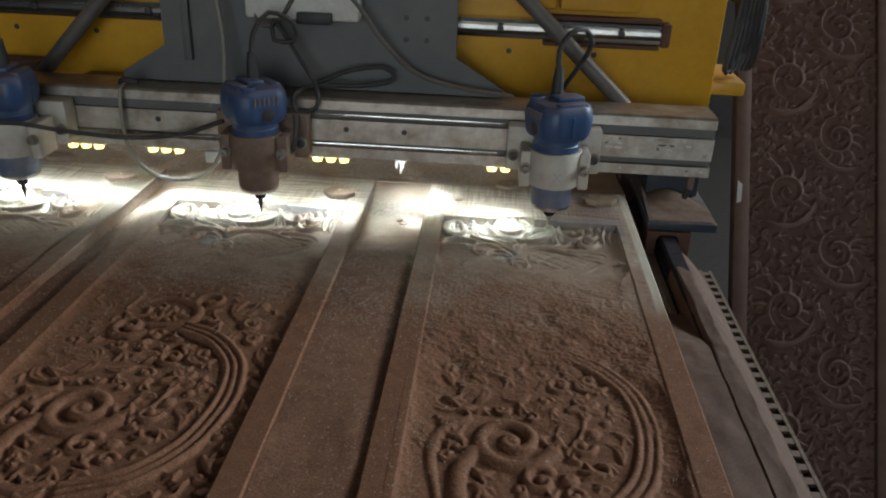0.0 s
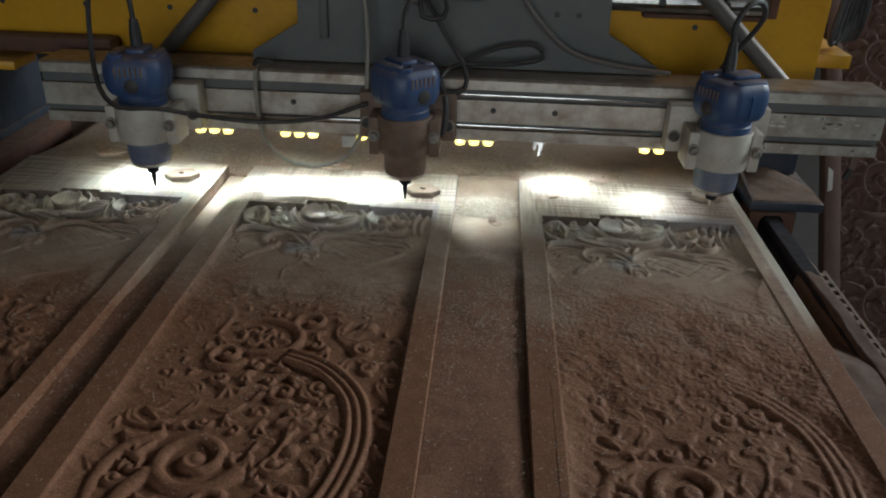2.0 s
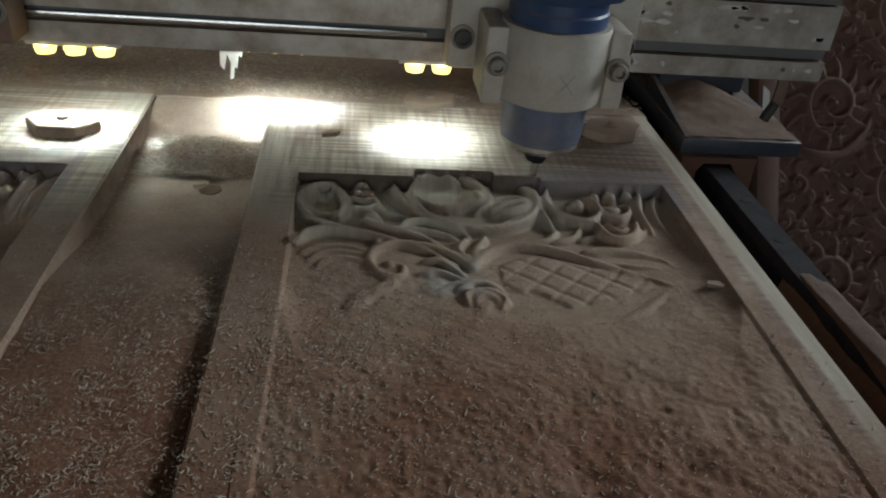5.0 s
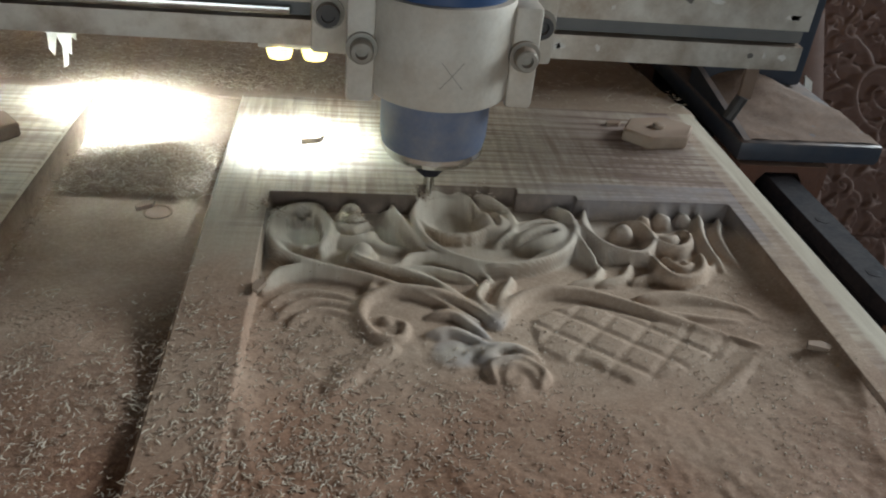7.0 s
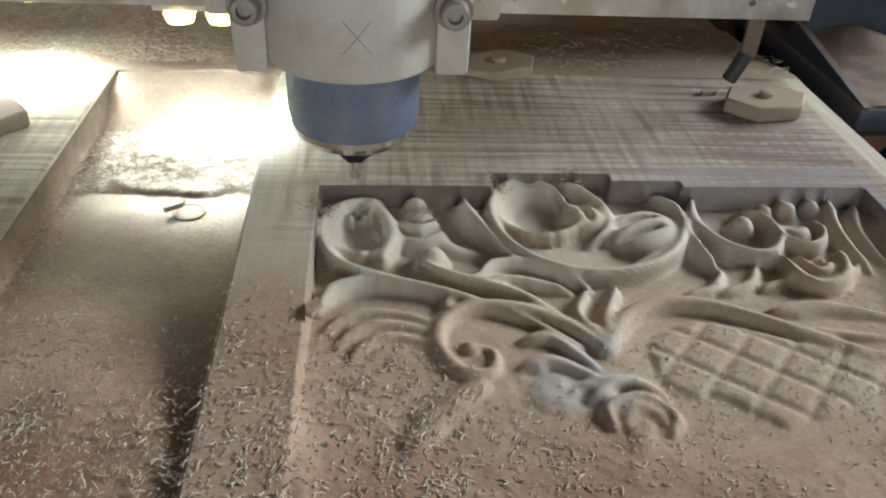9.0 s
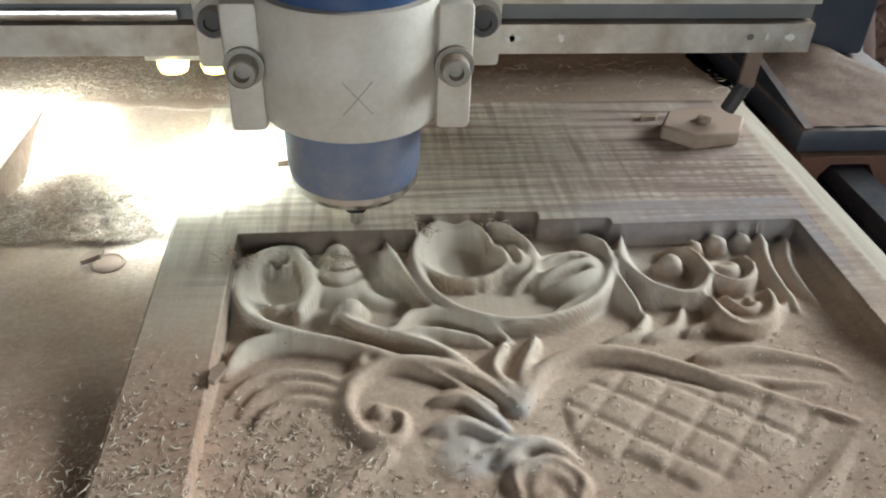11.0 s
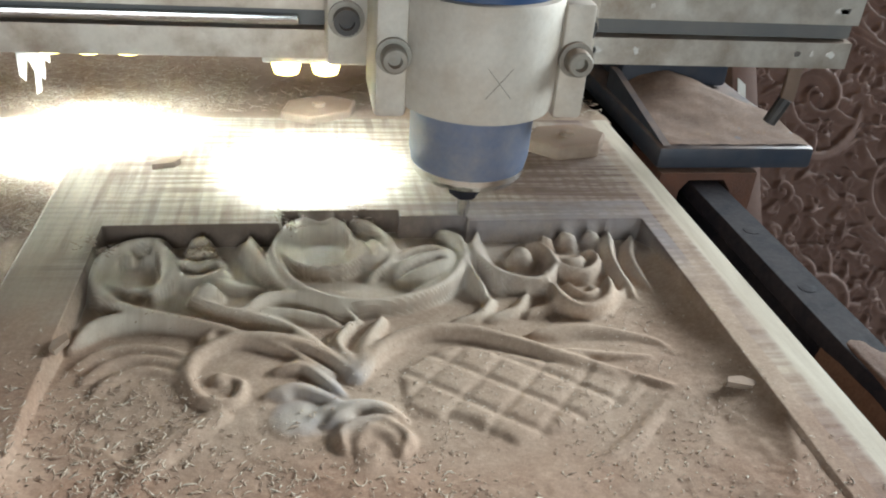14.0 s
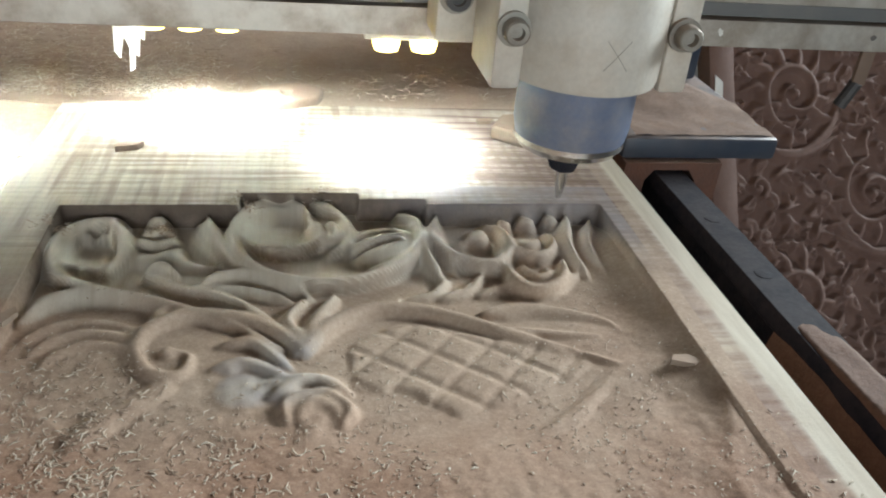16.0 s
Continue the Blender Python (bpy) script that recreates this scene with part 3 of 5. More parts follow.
def fill_gaps(seed, v0, v1, count, top=-2.6):
    """Small leaves and buds in what is still bare ground."""
    rng = np.random.default_rng(seed)
    for _ in range(count):
        u, v, r = rng.uniform(6, 252), rng.uniform(v0, v1), rng.uniform(7, 13)
        got = window(u, v, r * 0.5)
        if got is None or field[got[0], got[1]].max() > -6.0:
            continue
        a, way = rng.uniform(0, 2 * math.pi), rng.choice((-1, 1))
        if rng.uniform() < 0.3:
            volute(u, v, r * 0.8, 1.1, math.degrees(a), way, r * 0.32, top)
        else:
            for k in (-1, 0, 1):
                b = a + 0.75 * k
                crescent([(u - r * 0.7 * math.cos(a), v - r * 0.7 * math.sin(a)), (u + r * 0.3 * math.cos(b), v + r * 0.3 * math.sin(b)),
                          (u + 1.5 * r * math.cos(b + 0.35 * way), v + 1.5 * r * math.sin(b + 0.35 * way))], r * 0.42, r * 0.22, top, top - 1.5, way)


def blur(a, n):
    for _ in range(n):
        a = (a + np.roll(a, 1, 0) + np.roll(a, -1, 0)) / 3
        a = (a + np.roll(a, 1, 1) + np.roll(a, -1, 1)) / 3
    return a


carve()
fill_gaps(41, 240, 755, 1800, -2.2)
field[:] = blur(field, 1)


def lumps(seed, size):
    """Smooth random lumps about as wide as size millimetres, from -1 to 1."""
    rng = np.random.default_rng(seed)
    ny, nx = int(len(vs) * STEP / size) + 3, int(len(us) * STEP / size) + 3
    g = rng.uniform(-1, 1, (ny, nx))
    y, x = np.arange(len(vs)) * STEP / size, np.arange(len(us)) * STEP / size
    yi, xi = y.astype(int), x.astype(int)
    fy, fx = (y - yi)[:, None], (x - xi)[None, :]
    fy, fx = fy * fy * (3 - 2 * fy), fx * fx * (3 - 2 * fx)
    return ((g[yi][:, xi] * (1 - fx) + g[yi][:, xi + 1] * fx) * (1 - fy) + (g[yi + 1][:, xi] * (1 - fx) + g[yi + 1][:, xi + 1] * fx) * fy)


def ease(a, lo, hi):
    s = np.clip((a - lo) / (hi - lo), 0, 1)
    return s * s * (3 - 2 * s)


def settled(heavy, seed):
    """The carving with its uncut margins, and sawdust drifted over it; also how much of each spot is covered."""
    uu, vv = np.meshgrid(us, vs)
    rough = lumps(seed, 9.0)
    wall = np.where((uu > 79) & (uu < 136), -14.0, np.where((uu > 136) & (uu < 168), -7.0, -1.5)) + rough * 0.5
    uncut = (vv < wall) | (uu < 0.3) | (uu > 257.5)
    h = field.copy()
    h = -9.5 + (h + 9.5) * (0.84 - 0.18 * ease(vv, 52, 85) + 0.18 * ease(vv, 190, 260) - 0.06 * ease(vv, 330, 420))
    h = h * (1 + 0.25 * (1 - ease(vv, 62, 105)))
    if heavy > 0.5:
        amount = 0.25 * ease(vv, 20, 60) + 0.5 * ease(vv, 60, 115) + 0.25 * ease(vv, 120, 210) - 0.50 * ease(vv, 380, 470)
        amount = amount + 0.45 * ease(uu, 190, 250) * ease(vv, 10, 70) * (1 - amount) + 0.3 * ease(-uu, -50, 0) * ease(vv, 60, 110) * (1 - amount)
    else:
        amount = ease(vv, 100, 180) * (1 - 0.45 * ease(vv, 235, 320))
    bottom = -9.5 - 2.4 * (1 - ease(vv, 62, 105))
    lattice = ease(uu, 112, 130) * ease(-uu, -232, -205) * ease(vv, 68, 85) * ease(-vv, -165, -140)
    amount = amount * (1 - 0.75 * lattice)
    drift = bottom + ((2.9 if heavy > 0.5 else 2.6) + 2.0 * ease(vv, 165, 240) * (1 - 0.8 * ease(vv, 330, 430)) + (4.0 * ease(vv, 130, 185) * (1 - ease(vv, 300, 380)) if heavy > 0.5 else 0.0)) * amount + (0.35 + 0.65 * ease(vv, 170, 240)) * (1 + 0.6 * heavy) * (1.5 * lumps(seed + 1, 24.0) + 0.45 * lumps(seed + 2, 7.0) + 1.8 * lumps(seed + 5, 50.0)) * amount
    side = np.exp(-np.clip(uu, 0, None) / 9.0) * ease(vv, 75, 150) + (1.25 * ease(vv, -4, 22) if heavy > 0.5 else 0.15 * ease(vv, 75, 150)) * np.exp(-np.clip(258 - uu, 0, None) / 10.0)
    drift = drift + 9.0 * side * (0.75 + 0.25 * lumps(seed + 7, 40.0))
    drift = np.minimum(drift, -0.3)
    soft = blur(h, 14 if heavy > 0.5 else 4)
    keep = 1 - (0.25 + (0.5 if heavy > 0.5 else 0.05) * ease(vv, 135, 200)) * np.clip(amount, 0, 1)
    h = h * keep + soft * (1 - keep)
    over = np.clip((drift - h) / 2.0 + 0.5, 0, 1)
    covered = np.maximum(h, drift)
    h = np.where(covered > h, h + (covered - h) * 0.92, h) + 0.25 * amount * lumps(seed + 3, 3.0) * (1 + heavy) * (1 - lattice) * (0.4 + 0.6 * ease(vv, 170, 240))
    h = np.minimum(h, 1.2)
    bare = np.exp(-(((uu - 97) / 29) ** 2 + ((vv - 116) / 23) ** 2) ** 2)
    dust = np.clip(0.10 + 0.75 * ease(vv, 40, 120) * (1 - 0.9 * bare) + 0.35 * ease(uu, 150, 230) * ease(vv, -10, 30) + 0.4 * over * np.clip(3 * amount, 0, 1) + 0.15 * lumps(seed + 4, 30.0), 0, 1)
    top = 0.0 + 0.6 * ease(vv, 130, 260) * (0.4 + 0.4 * lumps(seed + 6, 14.0)) * heavy
    h = np.where(uncut, top, h)
    dust = np.where(uncut, np.clip(0.05 + 0.9 * np.clip((vv - 20) / 120, 0, 1) + 0.05 * rough, 0, 1), dust)
    return h, dust


def sheet(name, h, dust, m_of, material, parent):
    """The heights as a mesh; m_of gives the place of (u, v, height) in metres."""
    ny, nx = h.shape
    uu, vv = np.meshgrid(us[:nx], vs[:ny])
    co = m_of(uu, vv, h).reshape(-1, 3)
    i = np.arange(ny * nx).reshape(ny, nx)
    quads = np.stack([i[:-1, :-1], i[1:, :-1], i[1:, 1:], i[:-1, 1:]], -1).reshape(-1, 4)
    me = bpy.data.meshes.new(name)
    me.vertices.add(len(co))
    me.vertices.foreach_set("co", co.astype(np.float32).ravel())
    me.loops.add(quads.size)
    me.loops.foreach_set("vertex_index", quads.astype(np.int32).ravel())
    me.polygons.add(len(quads))
    me.polygons.foreach_set("loop_start", np.arange(0, quads.size, 4, dtype=np.int32))
    me.update(calc_edges=True)
    me.shade_smooth()
    at = me.attributes.new("dust", "FLOAT", "POINT")
    at.data.foreach_set("value", dust.astype(np.float32).ravel())
    # first the knot's painted sky reflection, then heartwood at the far right
    heart_sky = np.exp(-(((uu - 97) / 31) ** 2 + ((vv - 116) / 24) ** 2) ** 2) + 0.7 * ease(uu, 120, 190) * ease(-vv, -70, -20)
    at = me.attributes.new("heart_sky_tint", "FLOAT", "POINT")
    at.data.foreach_set("value", np.clip(heart_sky, 0, 1).astype(np.float32).ravel())
    me.materials.append(material)
    ob = new(name, me)
    ob.parent = parent
    return ob


def with_dust(ob, value_of):
    me = ob.data
    at = me.attributes.new("dust", "FLOAT", "POINT")
    at.data.foreach_set("value", [value_of(v.co) for v in me.vertices])


# ---- the workshop ----
def workshop():
    t = 0.15
    floor = part("floor", box(B(), -4.0, 4.0, -4.0, 4.6, -0.12, 0.0), FLOOR, None, "dusty concrete workshop floor", 0)
    tagged(floor, "", "floor", "", "structure")
    ceiling = part("ceiling", box(B(), -4.15, 4.15, -4.15, 4.75, 3.6, 3.72), WALL, None, "dark workshop ceiling", 0)
    tagged(ceiling, "", "ceiling", "", "structure")
    bm = B()                                              # doorway behind the camera
    for x0, x1, z0, z1 in ((-4.0, -1.95, 0, 3.6), (1.35, 4.0, 0, 3.6), (-1.95, 1.35, 2.75, 3.6)):
        box(bm, x0, x1, -4.0 - t, -4.0, z0, z1)
    tagged(part("wall_south", bm, WALL, None, "dark workshop wall with a wide doorway", 0), "", "wall", "", "structure")
    tagged(part("wall_west", box(B(), -4.0 - t, -4.0, -4.0, 4.6, 0, 3.6), WALL, None, "dark workshop wall", 0), "", "wall", "", "structure")
    tagged(part("wall_north", box(B(), -4.0, 4.0, 4.6, 4.6 + t, 0, 3.6), WALL, None, "dark workshop wall", 0), "", "wall", "", "structure")
    bm = B()                                              # high window
    for y0, y1, z0, z1 in ((-4.0, 1.35, 0, 3.6), (4.05, 4.6, 0, 3.6), (1.35, 4.05, 0, 1.9), (1.35, 4.05, 3.3, 3.6)):
        box(bm, 4.0, 4.0 + t, y0, y1, z0, z1)
    tagged(part("wall_east", bm, WALL, None, "dark workshop wall with a high window", 0), "", "wall", "", "structure")


workshop()


# ---- the machine's bed ----
def bed():
    m = thing("router_bed", "dust-covered machine bed of a large router table", "machine bed")
    part("spoilboard", box(B(), -0.955, 0.1425, -0.7, 2.3, 0.80, BED, 0.002), SPOIL, m, "dusty fibreboard spoilboard")
    part("plug", lathe(B(), [(0.0078, BED - 0.001), (0.0078, BED + 0.0006), (0.0066, BED + 0.0008), (0.0062, BED + 0.0003), (0.001, BED + 0.0003)], -0.214, 1.212, 24), HEXWOOD, m, "round plug in the spoilboard")
    part("bed_frame", box(B(), -0.99, 0.158, -0.72, 2.32, 0.62, 0.798, 0.004), BEDSIDE, m)
    for x in (-0.95, 0.06):
        for y in (-0.6, 2.1):
            part("leg", box(B(), x, x + 0.1, y, y + 0.1, 0.0, 0.618, 0.005), BEDSIDE, m)
    part("edge_strip", box(B(), 0.1435, 0.152, -0.7, 2.3, 0.799, 0.812, 0.002), BEDSIDE, m)
    part("side_beam", box(B(), 0.166, 0.230, -0.7, 2.3, 0.64, 0.787, 0.004), BEDSIDE, m)
    part("side_beam", box(B(), -1.10, -1.0, -0.7, 2.3, 0.64, 0.787, 0.004), BEDSIDE, m)
    bm = prism(B(), [(0.178, 0.788), (0.206, 0.788), (0.206, 0.796), (0.200, 0.800), (0.200, 0.810), (0.204, 0.814), (0.204, 0.820), (0.202, 0.823),
                     (0.182, 0.823), (0.180, 0.820), (0.180, 0.814), (0.184, 0.810), (0.184, 0.800), (0.178, 0.796)], -0.7, 2.3)
    rail = part("linear_rail", bm, OILY, m, "oily black steel guide rail")
    for k in range(22):
        part("rail_bolt", lathe(B(), [(0.0048, 0.8225), (0.0048, 0.8232), (0.003, 0.8234)], 0.192, 1.235 - 0.06 * k, 12), OILY, rail)
    return m


bed()


def board_dust(c):
    """Dust on the margins: thick at the near end, thin by the cutters, swept off the outermost edge."""
    if c.z < TOP - 0.004:
        return 0.5
    near = min(1, max(0, (1.18 - c.y) / 0.12))
    if c.x > 0.1145:
        swept = min(1, max(0, (c.x - 0.121) / 0.004))
        near = min(1, max(0, (1.0 - c.y) / 0.14))
        return max(0.3 * (1 - swept), 0.9 * near)
    return 0.05 + 0.9 * near


HEIGHTS = []                     # left edge, pattern start and heights of each board


def boards():
    """Three boards side by side, each carved with the same pattern."""
    group = "boards on the router bed"
    settings = ((0.95, 3, "right"), (0.3, 11, "mid"), (0.35, 23, "left"))
    for (x0, off), (heavy, seed, _) in zip(BOARDS, settings):
        ob = thing("carved_board", "pale wooden board, half carved with scrolls, under sawdust", "carved board", group)
        x1 = x0 + 0.317
        cx = -0.152 + off
        h, dust = settled(heavy, seed)
        HEIGHTS.append((x0, cx, h))
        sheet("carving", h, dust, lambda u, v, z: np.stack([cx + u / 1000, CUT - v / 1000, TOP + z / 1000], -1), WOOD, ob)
        a, b = cx + us[0] / 1000, cx + us[-1] / 1000
        y0, y1 = CUT - vs[-1] / 1000, CUT - vs[0] / 1000
        far = 1.335
        for name, bx in (("margin", (x0, a, -0.55, far)), ("margin", (b, x1, -0.55, far)), ("uncut_end", (a, b, y1, far)), ("near_end", (a, b, -0.55, y0))):
            bm = B()
            n = 40
            u_, w_ = bx[0], bx[1]
            outer0, outer1 = name == "margin" and bx[0] == x0, name == "margin" and bx[1] == x1
            mids = [(u_ + (w_ - u_) * q, TOP) for q in (0.2, 0.35, 0.5, 0.62, 0.75, 0.88)] if name == "margin" else []
            sect = [(u_, BED + 0.0005), (u_, TOP - 0.0015 * outer0), (u_ + 0.0015, TOP), *mids, (w_ - 0.0015, TOP), (w_, TOP - 0.0015 * outer1), (w_, BED + 0.0005)]
            rows = []
            for k in range(n + 1):
                y = bx[2] + (bx[3] - bx[2]) * k / n
                rows.append([bm.verts.new((x, y, z)) for x, z in sect])
            for p, q in zip(rows, rows[1:]):
                for k in range(len(sect)):
                    bm.faces.new((p[k], p[(k + 1) % len(sect)], q[(k + 1) % len(sect)], q[k]))
            bm.faces.new(rows[0])
            bm.faces.new(rows[-1])
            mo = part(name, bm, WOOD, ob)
            with_dust(mo, board_dust)


boards()


def drifts():
    """Sawdust banked up between the boards and along the rail."""

    def bank(name, x0, x1, y0, y1, z_of, label, nx=14, ny=160):
        bm = B()
        rows = []
        for j in range(ny + 1):
            y = y0 + (y1 - y0) * j / ny
            row = []
            for i in range(nx + 1):
                x = x0 + (x1 - x0) * i / nx
                n = noise.noise((x * 60, y * 60, 3.1)) * 0.0016 + noise.noise((x * 17, y * 17, 1.3)) * 0.003 + noise.noise((x * 200, y * 200, 7)) * 0.0006
                z = z_of(i / nx, y)
                row.append(bm.verts.new((x, y, z + n * min(1, max(0.1, (z - BED) / 0.006) if x0 < 0.1 else 1))))
            rows.append(row)
        for p, q in zip(rows, rows[1:]):
            for k in range(nx):
                bm.faces.new((p[k], p[k + 1], q[k + 1], q[k]))
        edge = [e for e in bm.edges if e.is_boundary]
        low = bmesh.ops.extrude_edge_only(bm, edges=edge)["geom"]
        for v in low:
            if isinstance(v, bmesh.types.BMVert):
                v.co.z -= 0.012
        ob = part(name, bm, REDDUST if x0 > 0.13 else DUSTPILE, None, label, 60)
        tagged(ob, "", "sawdust", "", "stuff")

    def strip(s, y):
        fill = min(1, max(0, (1.165 - y) / 0.1))
        rear = min(1, max(0, (y - 1.278) / 0.055))
        return BED - 0.0012 + 0.0178 * fill * (1 - 0.15 * s ** 14) + 0.0195 * rear * rear * (3 - 2 * rear)
    bank("sawdust_bank", -0.2745, -0.1825, -0.5, 1.34, strip, "brown sawdust lying between two boards")
    bank("sawdust_bank", -0.6315, -0.5925, -0.5, 1.34, lambda s, y: BED + 0.001 + 0.009 * min(1, max(0, (1.12 - y) / 0.2)), "brown sawdust lying between two boards", 6)

    def behind(s, y):
        x = -0.944 + 1.0815 * s
        gap = -0.645 < x < -0.580
        return BED + 0.003 + (0.001 if gap else max(0, 0.0165 - (y - 1.336) * 0.12))
    bank("sawdust_bank", -0.944, 0.1375, 1.3355, 1.95, behind, "sawdust sloping down behind the boards", 120, 60)

    def mound(s, y):
        fill = min(1, max(0, (1.137 - y) / 0.07))
        wide = min(1, max(0, (1.0 - y) / 0.2))
        side = min(1, (0.5 - abs(s - 0.5)) / (0.22 - 0.1 * wide))
        return 0.8215 + 0.0055 * fill * side ** 0.6 + 0.004 * wide * side - 0.016 * (1 - side) ** 2
    bank("sawdust_bank", 0.1780, 0.2065, -0.5, 1.138, mound, "sawdust heaped along the guide rail", 14, 220)
    bank("sawdust_bank", 0.2068, 0.2615, -0.5, 1.20, lambda s, y: 0.813 - 0.060 * s ** 1.25, "sawdust sloping from the rail down to a cable chain", 10, 160)
    bank("sawdust_bank", 0.1375, 0.1785, -0.5, 1.04, lambda s, y: 0.796 + 0.038 * min(1, max(0, (1.04 - y) / 0.14)) * (1 - 0.06 * s), "sawdust heaped along the bed's edge", 10, 170)


drifts()


def surface(x, y):
    """The height on which a chip comes to lie."""
    for x0, cx, h in HEIGHTS:
        if x0 <= x <= x0 + 0.317:
            i, j = int(((x - cx) * 1000 - U0) / STEP), int(((CUT - y) * 1000 - V0) / STEP)
            return TOP + h[j, i] / 1000 if 0 <= i < h.shape[1] and 0 <= j < h.shape[0] else TOP
    return max(BED, BED - 0.0002 + 0.0178 * min(1, max(0, (1.165 - y) / 0.1)))


def shavings(name, label, count, place, seed, size=(0.0014, 0.0052)):
    """Loose shavings: bent three-sided slivers, all in one mesh."""
    rng = np.random.default_rng(seed)
    co, faces = [], []
    done = 0
    while done < count:
        got = place(rng)
        if got is None:
            continue
        x, y, z = got
        L, w = rng.uniform(*size) * rng.uniform(0.6, 1.2), rng.uniform(0.00016, 0.00030) + rng.uniform(0, 0.035) * size[1]
        a, tip, curl = rng.uniform(0, 2 * math.pi), rng.uniform(-0.3, 0.45), rng.uniform(-0.9, 0.9)
        base = len(co)
        for k in range(3):
            s = k - 1
            ang = a + curl * s
            px, py = x + math.cos(ang) * L * 0.5 * s, y + math.sin(ang) * L * 0.5 * s
            pz = z + 0.0003 + abs(tip) * L * 0.12 * (s + 1) * 0.5 + 0.05 * L * (1 - s * s)
            nx_, ny_ = -math.sin(ang) * w, math.cos(ang) * w
            q = 0.5 if k != 1 else 1.0
            co += [(px + nx_ * q, py + ny_ * q, pz), (px - nx_ * q, py - ny_ * q, pz), (px, py, pz + w * 0.45 * q)]
        for k in range(2):
            p, q = base + 3 * k, base + 3 * k + 3
            faces += [(p, p + 1, q + 1, q), (p + 1, p + 2, q + 2, q + 1), (p + 2, p, q, q + 2)]
        faces += [(base, base + 2, base + 1), (base + 6, base + 7, base + 8)]
        done += 1
    me = bpy.data.meshes.new(name)
    me.from_pydata(co, [], faces)
    me.materials.append(SHAVING)
    return tagged(new(name, me), label, "wood shavings", "", "stuff")


def scatter():
    def on_boards(rng):
        x, y = rng.uniform(-0.93, 0.13), rng.uniform(0.45, 1.16)
        density = 0.25 + 0.75 * math.exp(-((y - 1.02) / 0.16) ** 2) + 0.5 * math.exp(-((x + 0.2) / 0.14) ** 2) * (y > 0.8)
        if x > -0.17:
            density *= 0.75 * min(1, max(0, (1.08 - y) / 0.06)) + (0.9 if x < -0.1 and y < 1.1 else 0)
        if rng.uniform() > density * (0.45 + noise.noise((x * 9, y * 9, 0.5))):
            return None
        return x, y, surface(x, y)
    shavings("wood_shavings", "pale curled shavings strewn over the carved boards", 16000, on_boards, 1, (0.0013, 0.0052))

    def far_bed(rng):
        x, y = rng.uniform(-0.93, 0.14), 1.345 + abs(rng.normal(0, 0.12))
        return (x, y, BED + 0.0055 + max(0, 0.0165 - (y - 1.336) * 0.12) * (not -0.645 < x < -0.580)) if y < 2.0 and rng.uniform() < (0.55 + 0.8 * noise.noise((x * 7, y * 7, 2))) * (0.1 if x > -0.1 else 1) else None
    shavings("wood_shavings", "pale curled shavings on the spoilboard behind the boards", 21000, far_bed, 2, (0.004, 0.011))

    def pile(rng):
        x, y = rng.uniform(-0.272, -0.183), rng.normal(1.266, 0.024)
        if y < 1.228 + 0.006 * noise.noise((x * 90, y * 20, 1)):
            return None
        hump = 0.014 * math.exp(-((x + 0.225) / 0.05) ** 2 - ((y - 1.262) / 0.03) ** 2)
        return x, y, BED + rng.uniform(0, 1) * hump
    shavings("wood_shavings", "heap of dark and pale shavings between two boards", 9000, pile, 3, (0.003, 0.0105))

    def near_corner(rng):
        x, y = rng.uniform(-0.27, -0.02), rng.uniform(0.80, 1.13)
        d = 1.05 - max(0, (1.0 - y) / 0.2) - 1.1 * (x + 0.16) / 0.14 * (x > -0.16) - max(0, (y - 1.06) / 0.07)
        return (x, y, surface(x, y)) if rng.uniform() < d * (0.6 + noise.noise((x * 40, y * 40, 5))) else None
    shavings("wood_shavings", "fine chips mixed into sawdust at a board's edge", 5200, near_corner, 9, (0.0008, 0.0040))

    def specks(rng):
        x, y = rng.uniform(-0.15, 0.11), rng.uniform(0.88, 1.14)
        return (x, y, surface(x, y)) if rng.uniform() < (0.4 + noise.noise((x * 30, y * 30, 8))) * (1.3 - 4 * max(0, y - 1.0)) else None
    shavings("wood_shavings", "fine specks of wood on the dusty carving", 5000, specks, 14, (0.0006, 0.0022))

    def edge(rng):
        y = rng.uniform(1.05, 1.26)
        return -0.2735 + abs(rng.normal(0, 0.006)), y, BED + rng.uniform(0, 0.010)
    shavings("wood_shavings", "shavings gathered along a board's edge", 500, edge, 4)

    def corners(rng):
        x, y = rng.choice(((-0.071, 1.207), (-0.036, 1.214), (-0.107, 1.186), (-0.150, 1.185)))
        x, y = x + rng.normal(0, 0.004), y + rng.normal(0, 0.003)
        return x, y, surface(x, y) + rng.uniform(0, 0.002)
    shavings("wood_shavings", "fine shavings caught in the fresh carving", 260, corners, 6, (0.002, 0.005))


scatter()


